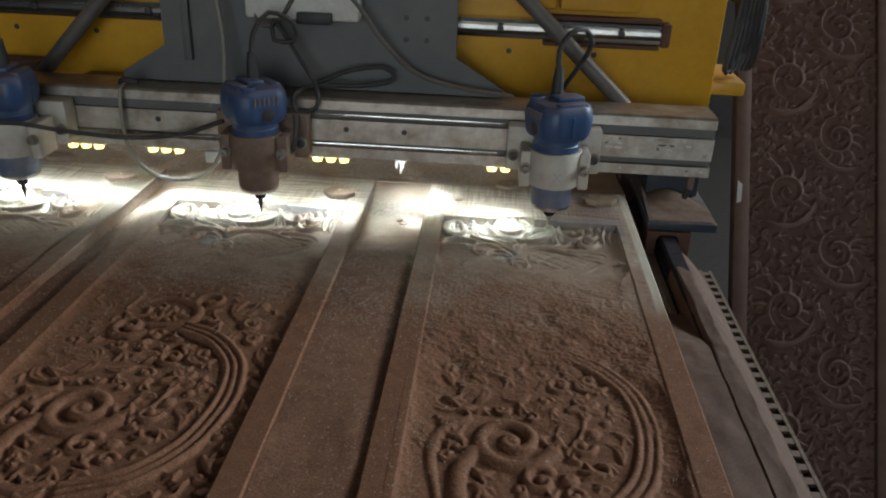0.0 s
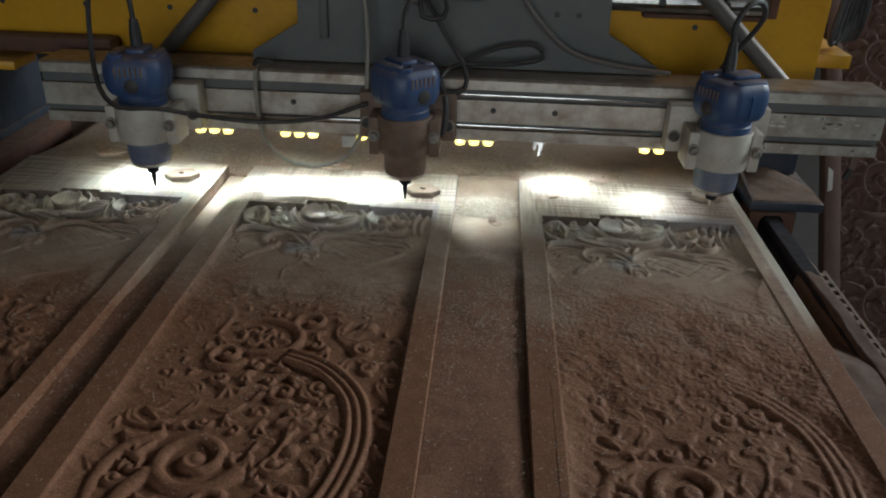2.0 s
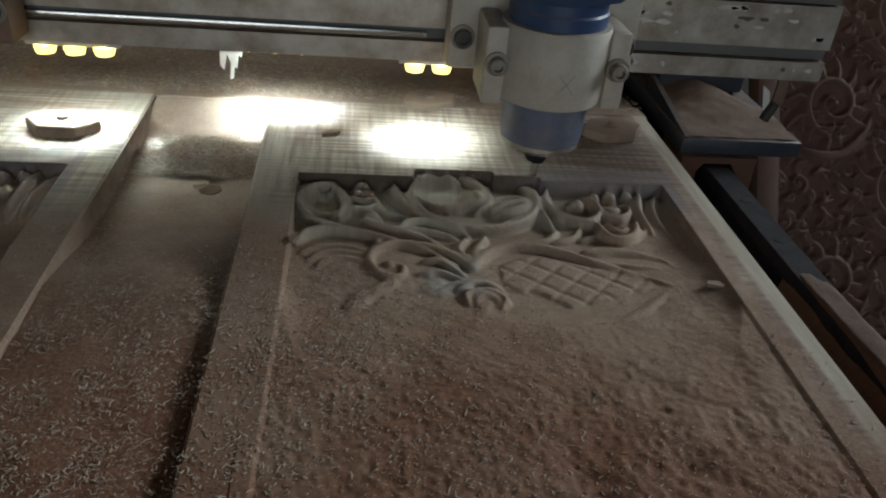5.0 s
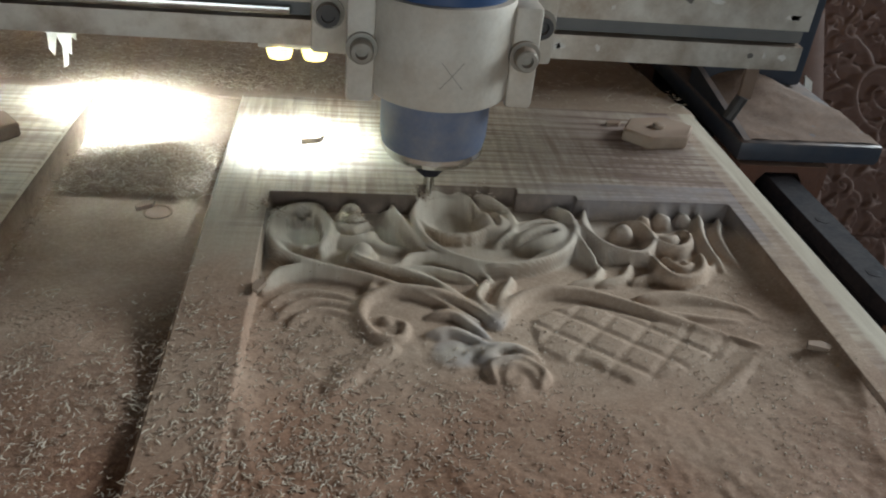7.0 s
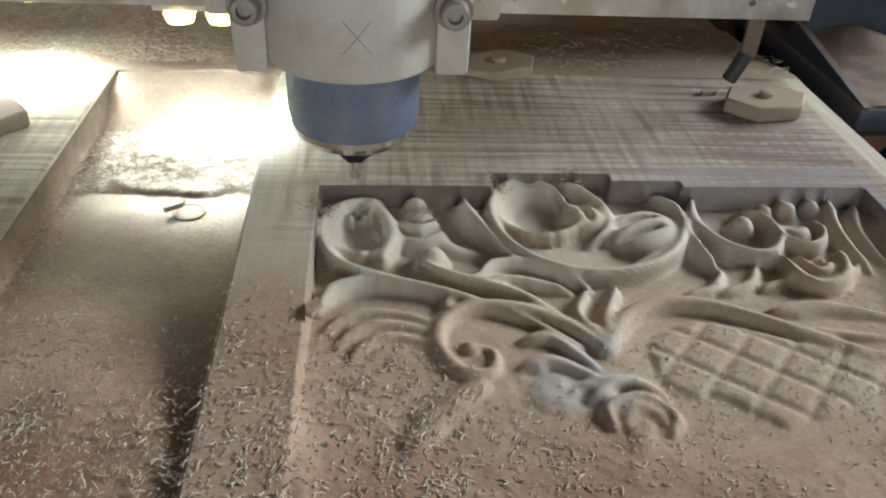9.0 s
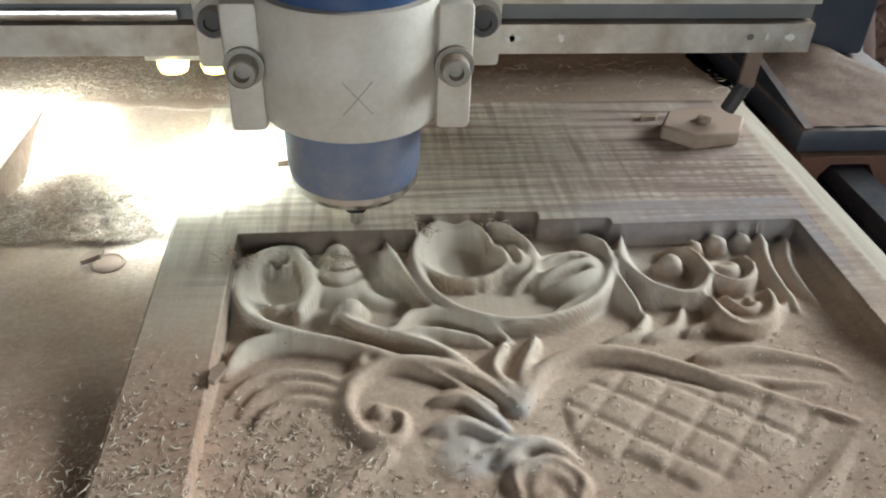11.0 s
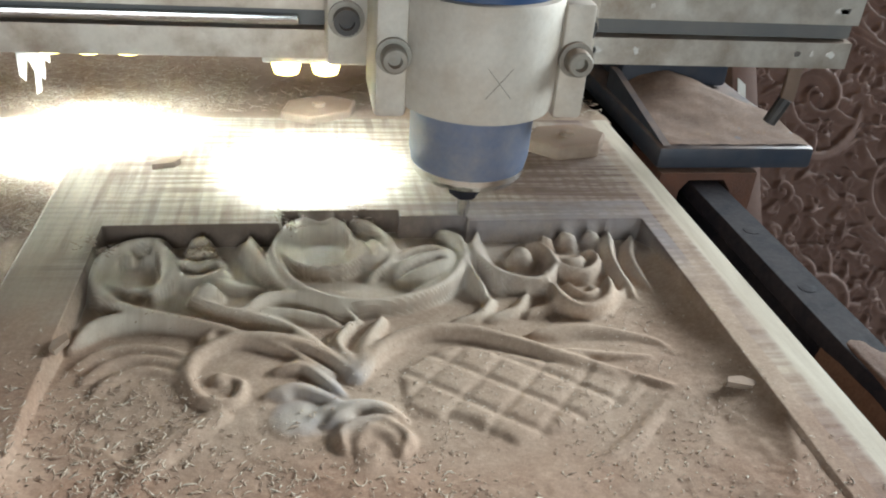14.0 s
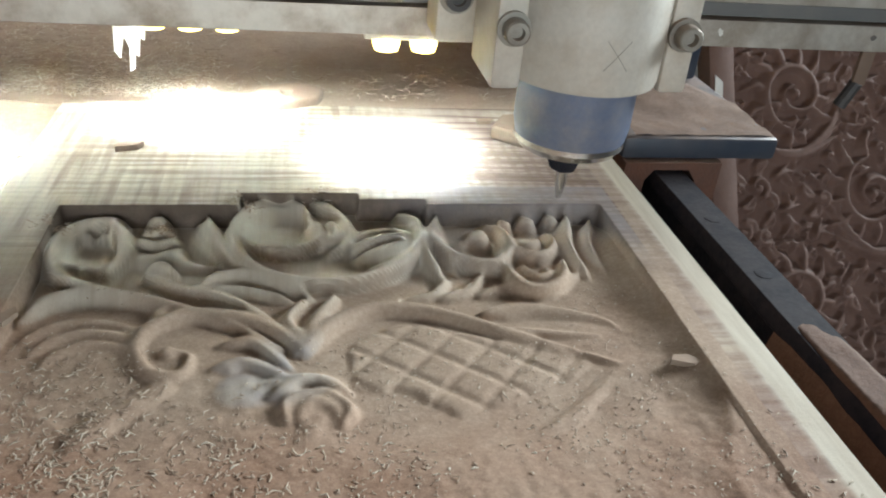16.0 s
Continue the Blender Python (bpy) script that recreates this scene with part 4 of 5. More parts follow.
def clamps():
    """Six-sided wooden hold-downs at the far ends of the boards, and scraps of wood."""
    made = None
    for x, y, r in ((0.092, 1.290, 10), (-0.052, 1.345, 25), (-0.322, 1.258, 0), (-0.462, 1.345, 30), (-0.682, 1.272, 12), (-0.83, 1.36, 5)):
        on = TOP if y < 1.33 else TOP - 0.004
        if made is None:
            ob = thing("hold_down", "hexagonal wooden hold-down screwed at a board's end", "hold-down clamp", "hold-downs on the boards")
            pts = [(0.026 * math.cos(math.pi / 3 * k), 0.019 * math.sin(math.pi / 3 * k)) for k in range(6)]
            bm = prism(B(), pts, 0, 0.0085, "xy")
            bmesh.ops.bevel(bm, geom=list(bm.edges), offset=0.0012, segments=1, affect="EDGES")
            part("plate", bm, HEXWOOD, ob)
            part("screw", lathe(B(), [(0.004, 0.0085), (0.004, 0.0108), (0.002, 0.0114)], 0, 0, 12), HEXWOOD, ob)
            ob.matrix_basis = pose(x, y, on, 0, 0, r)
            made = ob
        else:
            copy_thing(made, pose(x, y, on, 0, 0, r))
    for x, y, z, r, s in ((-0.133, 1.266, TOP, 20, 1.0), (0.099, 1.078, TOP - 0.004, -15, 0.8), (-0.149, 1.113, TOP, 70, 0.7), (-0.22, 1.21, BED + 0.004, 40, 0.8),
                          (0.068, 1.31, TOP, 10, 0.8)):
        bm = prism(B(), [(-0.007 * s, -0.002 * s), (0.004 * s, -0.003 * s), (0.008 * s, 0.001 * s), (0.001 * s, 0.004 * s), (-0.006 * s, 0.002 * s)], 0.0, 0.003 * s, "xy")
        ob = part("wood_scrap", bm, HEXWOOD, None, "small splintered scrap of wood")
        tagged(ob, "", "wood scrap", "scraps on the boards")
        ob.matrix_basis = pose(x, y, z, 0, 0, r)


clamps()


# ---- the standing gantry ----
def gantry():
    g = thing("gantry", "yellow steel gantry bridging the router bed", "gantry")
    f = 1.40                                              # front face of the crossbeam
    beam = part("crossbeam", box(B(), -1.35, 0.247, f, f + 0.2, 0.993, 1.36, 0.006), YELLOW, g, "yellow painted steel crossbeam")
    for k in range(9):
        part("bolt_hole", lathe(B(), [(0.0042, f - 0.0008), (0.0042, f + 0.0015), (0.002, f + 0.003)], 0.06 - 0.13 * k, 1.073, 14, "Y"), DARK, beam)
    part("tab", box(B(), 0.2475, 0.302, f + 0.02, f + 0.16, 1.016, 1.037, 0.003), YELLOW, g)
    part("tab", box(B(), -1.42, -0.94, f - 0.07, f - 0.006, 0.985, 0.999, 0.003), YELLOW, g)
    sect = [(f - 0.002, 1.094), (f - 0.018, 1.096), (f - 0.020, 1.102), (f - 0.016, 1.107), (f - 0.016, 1.113), (f - 0.020, 1.118), (f - 0.018, 1.123), (f - 0.002, 1.125)]
    rail = part("linear_rail", prism(B(), sect, -1.3, 0.153, "yz"), STEEL, g, "steel guide rail, rusty at its end")
    for k in range(16):
        part("rail_hole", lathe(B(), [(0.005, f - 0.0182), (0.005, f - 0.0205), (0.003, f - 0.0208)], 0.095 - 0.09 * k, 1.1095, 12, "Y"), DARK, rail)
    part("rail_end", box(B(), 0.1535, 0.167, f - 0.022, f - 0.001, 1.092, 1.127, 0.003), RUST, g)
    part("rail_cover", box(B(), -0.02, 0.1525, f - 0.0215, f - 0.0015, 1.1255, 1.132, 0.002), RUST, g)
    part("grease_edge", box(B(), -0.02, 0.1525, f - 0.0215, f - 0.0015, 1.0875, 1.0935, 0.002), RUST, g)
    part("motor_box", box(B(), 0.0, 0.115, f - 0.035, f - 0.002, 1.142, 1.20, 0.004), YELLOW, g)
    part("motor_box", box(B(), -0.045, -0.005, f - 0.03, f - 0.002, 1.142, 1.20, 0.004), YELLOW, g)
    part("rack", box(B(), -1.0, -0.80, f - 0.045, f - 0.002, 1.006, 1.030, 0.008), RUST, g, "greasy rusty rack")
    part("rack", box(B(), -0.74, -0.55, f - 0.045, f - 0.002, 0.990, 1.010, 0.005), DARK, g)
    part("rack", box(B(), -0.42, 0.172, f - 0.035, f - 0.002, 0.985, 0.997, 0.003), DARK, g)
    part("slot", box(B(), -1.3, -0.6, f - 0.010, f - 0.001, 1.096, 1.112, 0.003), DARK, g)
    # side columns standing on carriages
    for x0, x1, y0 in ((0.1705, 0.256, 1.412), (-1.30, -1.06, 1.455)):
        part("column", box(B(), x0, x1, y0, 1.60, 0.847, 0.992, 0.004), NAVY, g, "navy painted steel column")
    for x0, x1 in ((0.158, 0.265), (-1.30, -1.06)):
        part("foot_plate", box(B(), x0, x1, 1.300, 1.62, 0.831, 0.846, 0.003), NAVY, g, "steel foot plate with sawdust on it")
    part("gusset", prism(B(), [(1.302, 0.8465), (1.411, 0.8465), (1.411, 0.862), (1.40, 0.862)], 0.1605, 0.1655, "yz"), NAVY, g)
    arch = [(0.160, 0.793), (0.1745, 0.793), (0.1745, 0.818), (0.180, 0.8255), (0.204, 0.8255), (0.2095, 0.818), (0.2095, 0.793), (0.226, 0.793), (0.226, 0.8305), (0.160, 0.8305)]
    for y0, y1 in ((1.296, 1.345), (1.52, 1.60)):
        part("bearing_block", prism(B(), arch, y0, y1), RUST, g, "rusty bearing block on the rail")
    part("bearing_block", box(B(), -1.09, -1.02, 1.3, 1.60, 0.788, 0.8305, 0.004), RUST, g)
    bm = B()                                              # sawdust on the foot
    nx, ny, rows = 22, 30, []
    for k in range(ny + 1):
        y = 1.304 + 0.107 * k / ny
        row = []
        for i in range(nx + 1):
            s = i / nx
            x = 0.166 + (0.097 - 0.03 * max(0, (y - 1.36) / 0.05)) * s
            rise = 0.013 * min(1, max(0, (y - 1.335) / 0.07)) * math.sin(math.pi * min(1, max(0, 0.02 + 0.86 * s))) ** 1.3
            row.append(bm.verts.new((x, y, 0.8466 + rise + 0.0012 * noise.noise((x * 90, y * 90, 2)))))
        rows.append(row)
    for p, q in zip(rows, rows[1:]):
        for i in range(nx):
            bm.faces.new((p[i], p[i + 1], q[i + 1], q[i]))
    part("sawdust", bm, BROWNDUST, g, "heap of brown sawdust", 60)
    # cables hanging at the beam's end
    for k in range(6):
        x = 0.262 + 0.006 * k
        part("cable", cable(B(), [(x, 1.44 + 0.01 * k, 1.32), (x + 0.014, 1.43, 1.18), (x + 0.004 + 0.004 * k, 1.425 + 0.01 * k, 1.055), (x + 0.026, 1.45, 1.10), (x + 0.02, 1.47, 1.32)], 0.0042), RUBBER, g)
    part("cable_clump", box(B(), 0.255, 0.315, 1.45, 1.54, 1.15, 1.32, 0.02), RUBBER, g)
    return g


GANTRY = gantry()


def dragchain():
    """A ladder-like cable chain lying beside the rail."""
    c = thing("cable_chain", "brown plastic cable chain under sawdust", "cable chain")
    part("tray", box(B(), 0.2545, 0.281, -0.5, 1.275, 0.718, 0.730, 0.002), BEDSIDE, c)
    link = None
    for k in range(76):
        y = 1.262 - 0.022 * k
        if link is None:
            bm = B()
            box(bm, 0.2555, 0.2640, -0.0105, 0.0105, 0.731, 0.7515)
            box(bm, 0.2740, 0.2785, -0.0107, 0.0107, 0.731, 0.7515)
            box(bm, 0.2640, 0.2740, -0.0050, 0.0050, 0.744, 0.7510)
            link = part("link", bm, CHAIN, c, "", 0)
            link.location.y = y
        else:
            o = link.copy()
            scene.collection.objects.link(o)
            o.location.y = y
    return c


dragchain()


# ---- the moving head ----
def router(head, x, clampmat, lead, nosemat, face):
    """One router in its clamp; its axis stands at x, 1.21."""
    cy = 1.21

    def turned(bm):
        bmesh.ops.rotate(bm, cent=(x, cy, 1.0), matrix=Matrix.Rotation(radians(face), 3, "Z"), verts=bm.verts)
        return bm

    def facets(a, h):
        """Eight flat sides, the diagonal ones set in, above a round collar."""
        if h < 0.9765:
            return 1.0
        return min(1.0 / max(abs(math.cos(a)), abs(math.sin(a)), 1e-6), 1.16 / max(abs(math.cos(a - math.pi / 4)), abs(math.sin(a - math.pi / 4))))
    body = part("router_motor", turned(lathe(B(), [(0.0305, 0.958), (0.0320, 0.960), (0.0320, 0.968), (0.0310, 0.9695), (0.0310, 0.976), (0.0335, 0.9775), (0.0365, 0.983), (0.0382, 0.990), (0.0390, 1.004),
                                                   (0.0375, 1.016), (0.0350, 1.022), (0.0330, 1.0245), (0.0270, 1.026), (0.010, 1.027)], x, cy, 48, "Z", facets)), BLUE, head, "blue plastic trim router housing, dusty", 28)
    for s in range(6):                                     # cooling slots
        px = x - 0.0165 + 0.0066 * s
        part("vent_slot", turned(box(B(), px - 0.0013, px + 0.0013, cy - 0.0393, cy - 0.034, 1.003, 1.0155, 0.0008)), BROWNCLAMP, body)
    part("brush_cap", turned(lathe(B(), [(0.0080, cy - 0.0396), (0.0092, cy - 0.0390), (0.0092, cy - 0.034)], x + 0.002, 0.9915, 24, "Y")), RUBBER, body)
    part("brush_cap", turned(lathe(B(), [(0.0080, cy + 0.0396), (0.0092, cy + 0.0390), (0.0092, cy + 0.034)], x + 0.002, 0.9915, 24, "Y")), RUBBER, body)
    part("seam", turned(box(B(), x + 0.0370, x + 0.0398, cy - 0.002, cy + 0.002, 0.984, 1.012, 0.0008)), BLUE, body)
    part("seam", turned(box(B(), x - 0.0398, x - 0.0370, cy - 0.002, cy + 0.002, 0.984, 1.012, 0.0008)), BLUE, body)
    part("top_ridge", turned(box(B(), x - 0.012, x + 0.014, cy - 0.010, cy + 0.032, 1.0235, 1.0325, 0.004)), BLUE, body)
    part("shoulder", turned(box(B(), x - 0.033, x - 0.015, cy - 0.020, cy + 0.026, 1.018, 1.0295, 0.004)), BLUE, body)
    part("shoulder", turned(box(B(), x + 0.017, x + 0.033, cy - 0.020, cy + 0.026, 1.018, 1.0285, 0.004)), BLUE, body)
    cup = part("switch_cup", turned(lathe(B(), [(0.0100, 1.022), (0.0105, 1.0285), (0.0095, 1.0298), (0.0080, 1.0290), (0.0078, 1.0268), (0.003, 1.0264)], x - 0.019, cy - 0.024, 20)), BLUE, body)
    part("hollow", turned(lathe(B(), [(0.0077, 1.0266), (0.0077, 1.0272), (0.003, 1.0273)], x - 0.019, cy - 0.024, 18)), RUBBER, cup)
    part("cord_sleeve", lathe(B(), [(0.0085, 1.026), (0.0078, 1.046), (0.0055, 1.066)], x - 0.004, cy + 0.016, 16), RUBBER, body)
    nose = part("nose", lathe(B(), [(0.0285, 0.957), (0.0285, 0.905), (0.0283, 0.886), (0.027, 0.880), (0.0245, 0.8755), (0.010, 0.874)][::-1], x, cy, 48), nosemat, head, "scuffed motor nose")
    part("nose_ring", lathe(B(), [(0.0262, 0.8796), (0.0272, 0.8802), (0.0274, 0.8775), (0.0250, 0.8742), (0.0235, 0.874)][::-1], x, cy, 48), STEEL, nose)
    part("collet_nut", lathe(B(), [(0.0086, 0.8738), (0.0088, 0.866), (0.0074, 0.8615), (0.0058, 0.860)][::-1], x, cy, 6), OILY, nose)
    part("cutter", lathe(B(), [(0.0006, 0.8375), (0.0016, 0.845), (0.0030, 0.8525), (0.0031, 0.862)], x, cy, 16), STEEL if lead else OILY, nose)
    # clamp
    clamp = part("clamp", lathe(B(), [(0.0292, 0.909), (0.0355, 0.9105), (0.0362, 0.913), (0.0362, 0.957), (0.0352, 0.9595), (0.0292, 0.960)], x, cy, 56), clampmat, head, "dusty cast router clamp")
    for s in (-1, 1):
        lo, hi = sorted((x + s * 0.0330, x + s * 0.0470))
        part("clamp_ear", box(B(), lo, hi, 1.193, 1.2395, 0.9065, 0.958, 0.0025), clampmat, clamp)
        part("washer", lathe(B(), [(0.0076, 1.1905), (0.0076, 1.1928)], x + s * 0.0395, 0.9345, 24, "Y"), BOLT, clamp)
        bolt = part("bolt_head", lathe(B(), [(0.0055, 1.1903), (0.0057, 1.189), (0.0055, 1.1838), (0.0048, 1.1832), (0.0030, 1.1832), (0.0028, 1.1868)], x + s * 0.0395, 0.9345, 24, "Y"), BOLT, clamp)
        part("washer", lathe(B(), [(0.0085, 1.2378), (0.0085, 1.2395)], x + s * 0.0565, 0.9365, 24, "Y"), BOLT, clamp)
        part("bolt_head", lathe(B(), [(0.006, 1.2376), (0.0062, 1.2365), (0.006, 1.232), (0.0035, 1.232), (0.0034, 1.235)], x + s * 0.0565, 0.9365, 24, "Y"), DARK, clamp)
    if lead:
        for s in (-1, 1):
            pts = []
            for k in range(5):
                a = radians(-90 + 4) + s * (k - 2) * 0.075
                pts.append((x + 0.0363 * math.cos(a), cy + 0.0363 * math.sin(a), 0.929 + 0.0032 * (k - 2)))
            part("scratch", cable(B(), pts, 0.00017, 0.003, 6), GREYCABLE, clamp)
    part("mount_plate", box(B(), x - 0.0655, x + 0.0655, 1.2397, 1.2695, 0.914, 0.978, 0.002), clampmat, clamp)
    return body


def led_module(head, x, y=1.276, z=0.9045, skirt=0.0052, lean=0.0016, lenses=(-1, 0, 1)):
    """A strip of lenses: a dim shining skirt round a bright chip that faces down."""
    m = part("led_module", box(B(), x - 0.032, x + 0.032, y - 0.004, y + 0.008, z, z + 0.003, 0.001), WHITE, head, "white three-lens led module, lit")
    for k in lenses:
        cx = x + 0.020 * k
        part("led_lens", lathe(B(), [(0.0034, z - 0.0002), (0.0034, z - skirt), (0.0056, z - skirt), (0.0058, z - skirt - 0.0007), (0.0064, z - skirt - 0.0007), (0.0076, z - 0.0018), (0.0070, z - 0.0002)], cx, y, 20, closed=True), LED, m, "glowing led lens")
        part("led_chip", lathe(B(), [(0.0017, z - 0.0004), (0.0017, z - 0.0001)], cx, y + lean, 16), CHIP, m, "bright led chip")
        part("led_diffuser", lathe(B(), [(0.0036, z - skirt - 0.0003), (0.0036, z - skirt - 0.0001), (0.0055, z - skirt - 0.0001), (0.0055, z - skirt - 0.0003)], cx, y, 20, closed=True), HALO, m, "bright led rim")


def moving_head():
    h = thing("milling_carriage", "aluminium beam carrying three routers and led lamps", "milling carriage")
    # extruded beam with slots, its front at y = 1.27
    y0 = 1.27
    sect = [(y0, 0.908), (y0, 0.9225), (y0 + 0.014, 0.9235), (y0 + 0.014, 0.9315), (y0, 0.9325), (y0, 0.9645), (y0 + 0.018, 0.9655), (y0 + 0.018, 0.978), (y0, 0.979),
            (y0, 0.992), (y0 + 0.003, 0.995), (y0 + 0.068, 0.995), (y0 + 0.068, 0.908)]
    part("beam", prism(B(), sect, -0.940, 0.228, "yz"), ALU, h, "dusty slotted aluminium beam", 20)
    # grey strips set into the slots in place of the shade inside them
    part("slot_shade", box(B(), -0.939, 0.2275, y0 + 0.0045, y0 + 0.0139, 0.9239, 0.9313), GREY, h)
    part("slot_shade", box(B(), -0.939, 0.2275, y0 + 0.003, y0 + 0.0179, 0.9658, 0.9778), GREY, h)
    part("slot_rod", box(B(), -0.80, -0.078, y0 - 0.0006, y0 + 0.004, 0.9245, 0.9295, 0.001), STEEL, h)
    part("slot_rod", box(B(), -0.40, -0.066, y0 + 0.001, y0 + 0.006, 0.969, 0.973, 0.001), STEEL, h)
    rng = random.Random(8)
    for k in range(26):                                    # flakes of old paint
        x, z = rng.uniform(0.058, 0.22), rng.choice((0.940, 0.947, 0.953, 0.960, 0.916))
        w = rng.uniform(0.0015, 0.009) * (0.5 if z < 0.93 else 1)
        pts = [(x + w * rng.uniform(0.5, 1.2) * math.cos(a), z + rng.uniform(0.0008, 0.0026) * math.sin(a)) for a in np.arange(0, 6.2, 0.7)]
        part("paint_flake", prism(B(), pts, y0 - 0.0003, y0 + 0.0002), WHITE if k % 4 else HOSE, h, "", 0)
    for x in (-0.58, -0.30, -0.215):
        part("screw", lathe(B(), [(0.004, y0 - 0.0012), (0.004, y0 + 0.001)], x, 0.951, 12, "Y"), DARK, h)
    # rear plate
    poly = [(-0.648, 0.9965), (-0.074, 0.9965), (-0.074, 1.006), (-0.147, 1.050), (-0.147, 1.40), (-0.580, 1.40), (-0.580, 1.049), (-0.648, 1.008)]
    plate = part("carriage_plate", prism(B(), poly, 1.322, 1.336), GREY, h, "grey painted steel carriage plate")
    for x in (-0.220, -0.190):
        for z in (1.074, 1.105, 1.24):
            part("bolt_hole", lathe(B(), [(0.0042, 1.3212), (0.0042, 1.3225), (0.003, 1.3235)], x, z, 14, "Y"), DARK, plate)
    part("plate_rib", box(B(), -0.548, -0.536, 1.312, 1.3215, 1.03, 1.40, 0.002), GREY, plate)
    part("connector_box", box(B(), -0.445, -0.283, 1.29, 1.3215, 1.100, 1.18, 0.004), WHITE, h, "white plastic connector box")
    part("gland", box(B(), -0.37, -0.32, 1.278, 1.2895, 1.096, 1.112, 0.003), RUBBER, h)
    # stays
    for pts in (((0.110, 1.350, 0.985), (-0.118, 1.350, 1.197)), ((-0.797, 1.350, 0.985), (-0.573, 1.350, 1.218))):
        mid = tuple((a + b) / 2 for a, b in zip(*pts))
        part("stay", cable(B(), [pts[0], mid, pts[1]], 0.0115, 0.05, 16), HOSE, h, "round grey steel stay")
    # routers
    router(h, 0.0, CLAMP, True, NOSEBLUE, -62)
    router(h, -0.416, BROWNCLAMP, False, BROWNCLAMP, 42)
    router(h, -0.770, CLAMP, False, NOSEBLUE, 4)
    # led modules under the beam
    for x in (-0.815, -0.700, -0.576, -0.465, -0.325, -0.065):
        led_module(h, x, lean=0.0024 if x == -0.325 else 0.0016, lenses=(-1, 0) if x == -0.065 else (-1, 0, 1))
    part("lamp_strip", box(B(), -0.30, -0.135, 1.284, 1.335, 0.9035, 0.9072, 0.001), BROWNCLAMP, h, "dusty lamp strip under the beam")
    led_module(h, -0.190, 1.318, 0.900, 0.0052, 0.0)
    bm = B()
    prism(bm, [(-0.238, 0.9034), (-0.214, 0.9034), (-0.2140, 0.893), (-0.2180, 0.889), (-0.2195, 0.879), (-0.2220, 0.881), (-0.2235, 0.869), (-0.2255, 0.871), (-0.2265, 0.862), (-0.2295, 0.860),
               (-0.2285, 0.874), (-0.2310, 0.881), (-0.2340, 0.868), (-0.2370, 0.872), (-0.2365, 0.891)], 1.343, 1.3445)
    part("torn_tape", bm, WHITE, h, "torn white tape hanging under the beam", 0)
    part("white_tab", box(B(), -0.512, -0.492, 1.262, 1.2695, 0.890, 0.9075, 0.001), WHITE, h)
    # limit switch near the beam's end
    part("switch_bracket", box(B(), 0.2045, 0.2135, 1.285, 1.2885, 0.882, 0.9075, 0.001), CHAIN, h, "tan switch bracket")
    part("switch_arm", cable(B(), [(0.2085, 1.287, 0.884), (0.206, 1.288, 0.876), (0.2035, 1.289, 0.868)], 0.0042), RUBBER, h, "black switch plunger")
    # cables
    part("cable", cable(B(), [(-0.004, 1.226, 1.062), (-0.006, 1.225, 1.088), (0.008, 1.235, 1.110), (0.028, 1.25, 1.112), (0.040, 1.265, 1.092), (0.030, 1.28, 1.062), (0.010, 1.300, 1.02), (0.004, 1.305, 0.99)], 0.0036), RUBBER, h)
    part("cable", cable(B(), [(-0.774, 1.226, 1.062), (-0.778, 1.226, 1.10), (-0.80, 1.225, 1.125), (-0.825, 1.222, 1.10), (-0.826, 1.205, 1.03), (-0.81, 1.178, 0.985), (-0.78, 1.158, 0.968), (-0.745, 1.160, 0.968),
                              (-0.725, 1.175, 0.962), (-0.69, 1.20, 0.948), (-0.62, 1.235, 0.931), (-0.54, 1.24, 0.938), (-0.47, 1.235, 0.964)], 0.0033), RUBBER, h)
    part("cable", cable(B(), [(-0.626, 1.285, 1.0), (-0.628, 1.262, 0.995), (-0.629, 1.258, 0.955), (-0.622, 1.255, 0.905), (-0.59, 1.25, 0.872), (-0.54, 1.25, 0.866), (-0.50, 1.25, 0.885), (-0.478, 1.255, 0.93),
                              (-0.474, 1.262, 1.0), (-0.478, 1.285, 1.08), (-0.50, 1.30, 1.20)], 0.0031), GREYCABLE, h)
    part("cable", cable(B(), [(-0.42, 1.226, 1.062), (-0.418, 1.235, 1.09), (-0.40, 1.25, 1.115), (-0.37, 1.265, 1.10), (-0.372, 1.27, 1.075), (-0.40, 1.27, 1.075), (-0.40, 1.28, 1.10), (-0.37, 1.285, 1.05), (-0.342, 1.27, 1.01),
                              (-0.34, 1.255, 0.985), (-0.365, 1.25, 0.978), (-0.372, 1.25, 1.0), (-0.35, 1.28, 1.01), (-0.28, 1.295, 1.01), (-0.235, 1.30, 1.02), (-0.25, 1.305, 1.036), (-0.30, 1.30, 1.03), (-0.345, 1.29, 1.012)], 0.0033), RUBBER, h)
    part("cable", cable(B(), [(-0.43, 1.30, 1.20), (-0.435, 1.295, 1.12), (-0.42, 1.29, 1.09), (-0.395, 1.29, 1.10), (-0.36, 1.285, 1.15), (-0.33, 1.285, 1.155), (-0.29, 1.29, 1.13), (-0.25, 1.295, 1.075), (-0.20, 1.30, 1.03), (-0.13, 1.30, 1.012), (-0.06, 1.30, 1.005)], 0.0033), HOSE, h)
    part("cable", cable(B(), [(-0.365, 1.232, 0.98), (-0.362, 1.22, 0.955), (-0.366, 1.215, 0.935), (-0.375, 1.22, 0.925)], 0.0038), RUBBER, h)
    part("cable_tie", cable(B(), [(-0.632, 1.274, 1.0), (-0.625, 1.27, 1.008), (-0.605, 1.272, 1.004)], 0.004), RUBBER, h)
    return h


HEAD = moving_head()


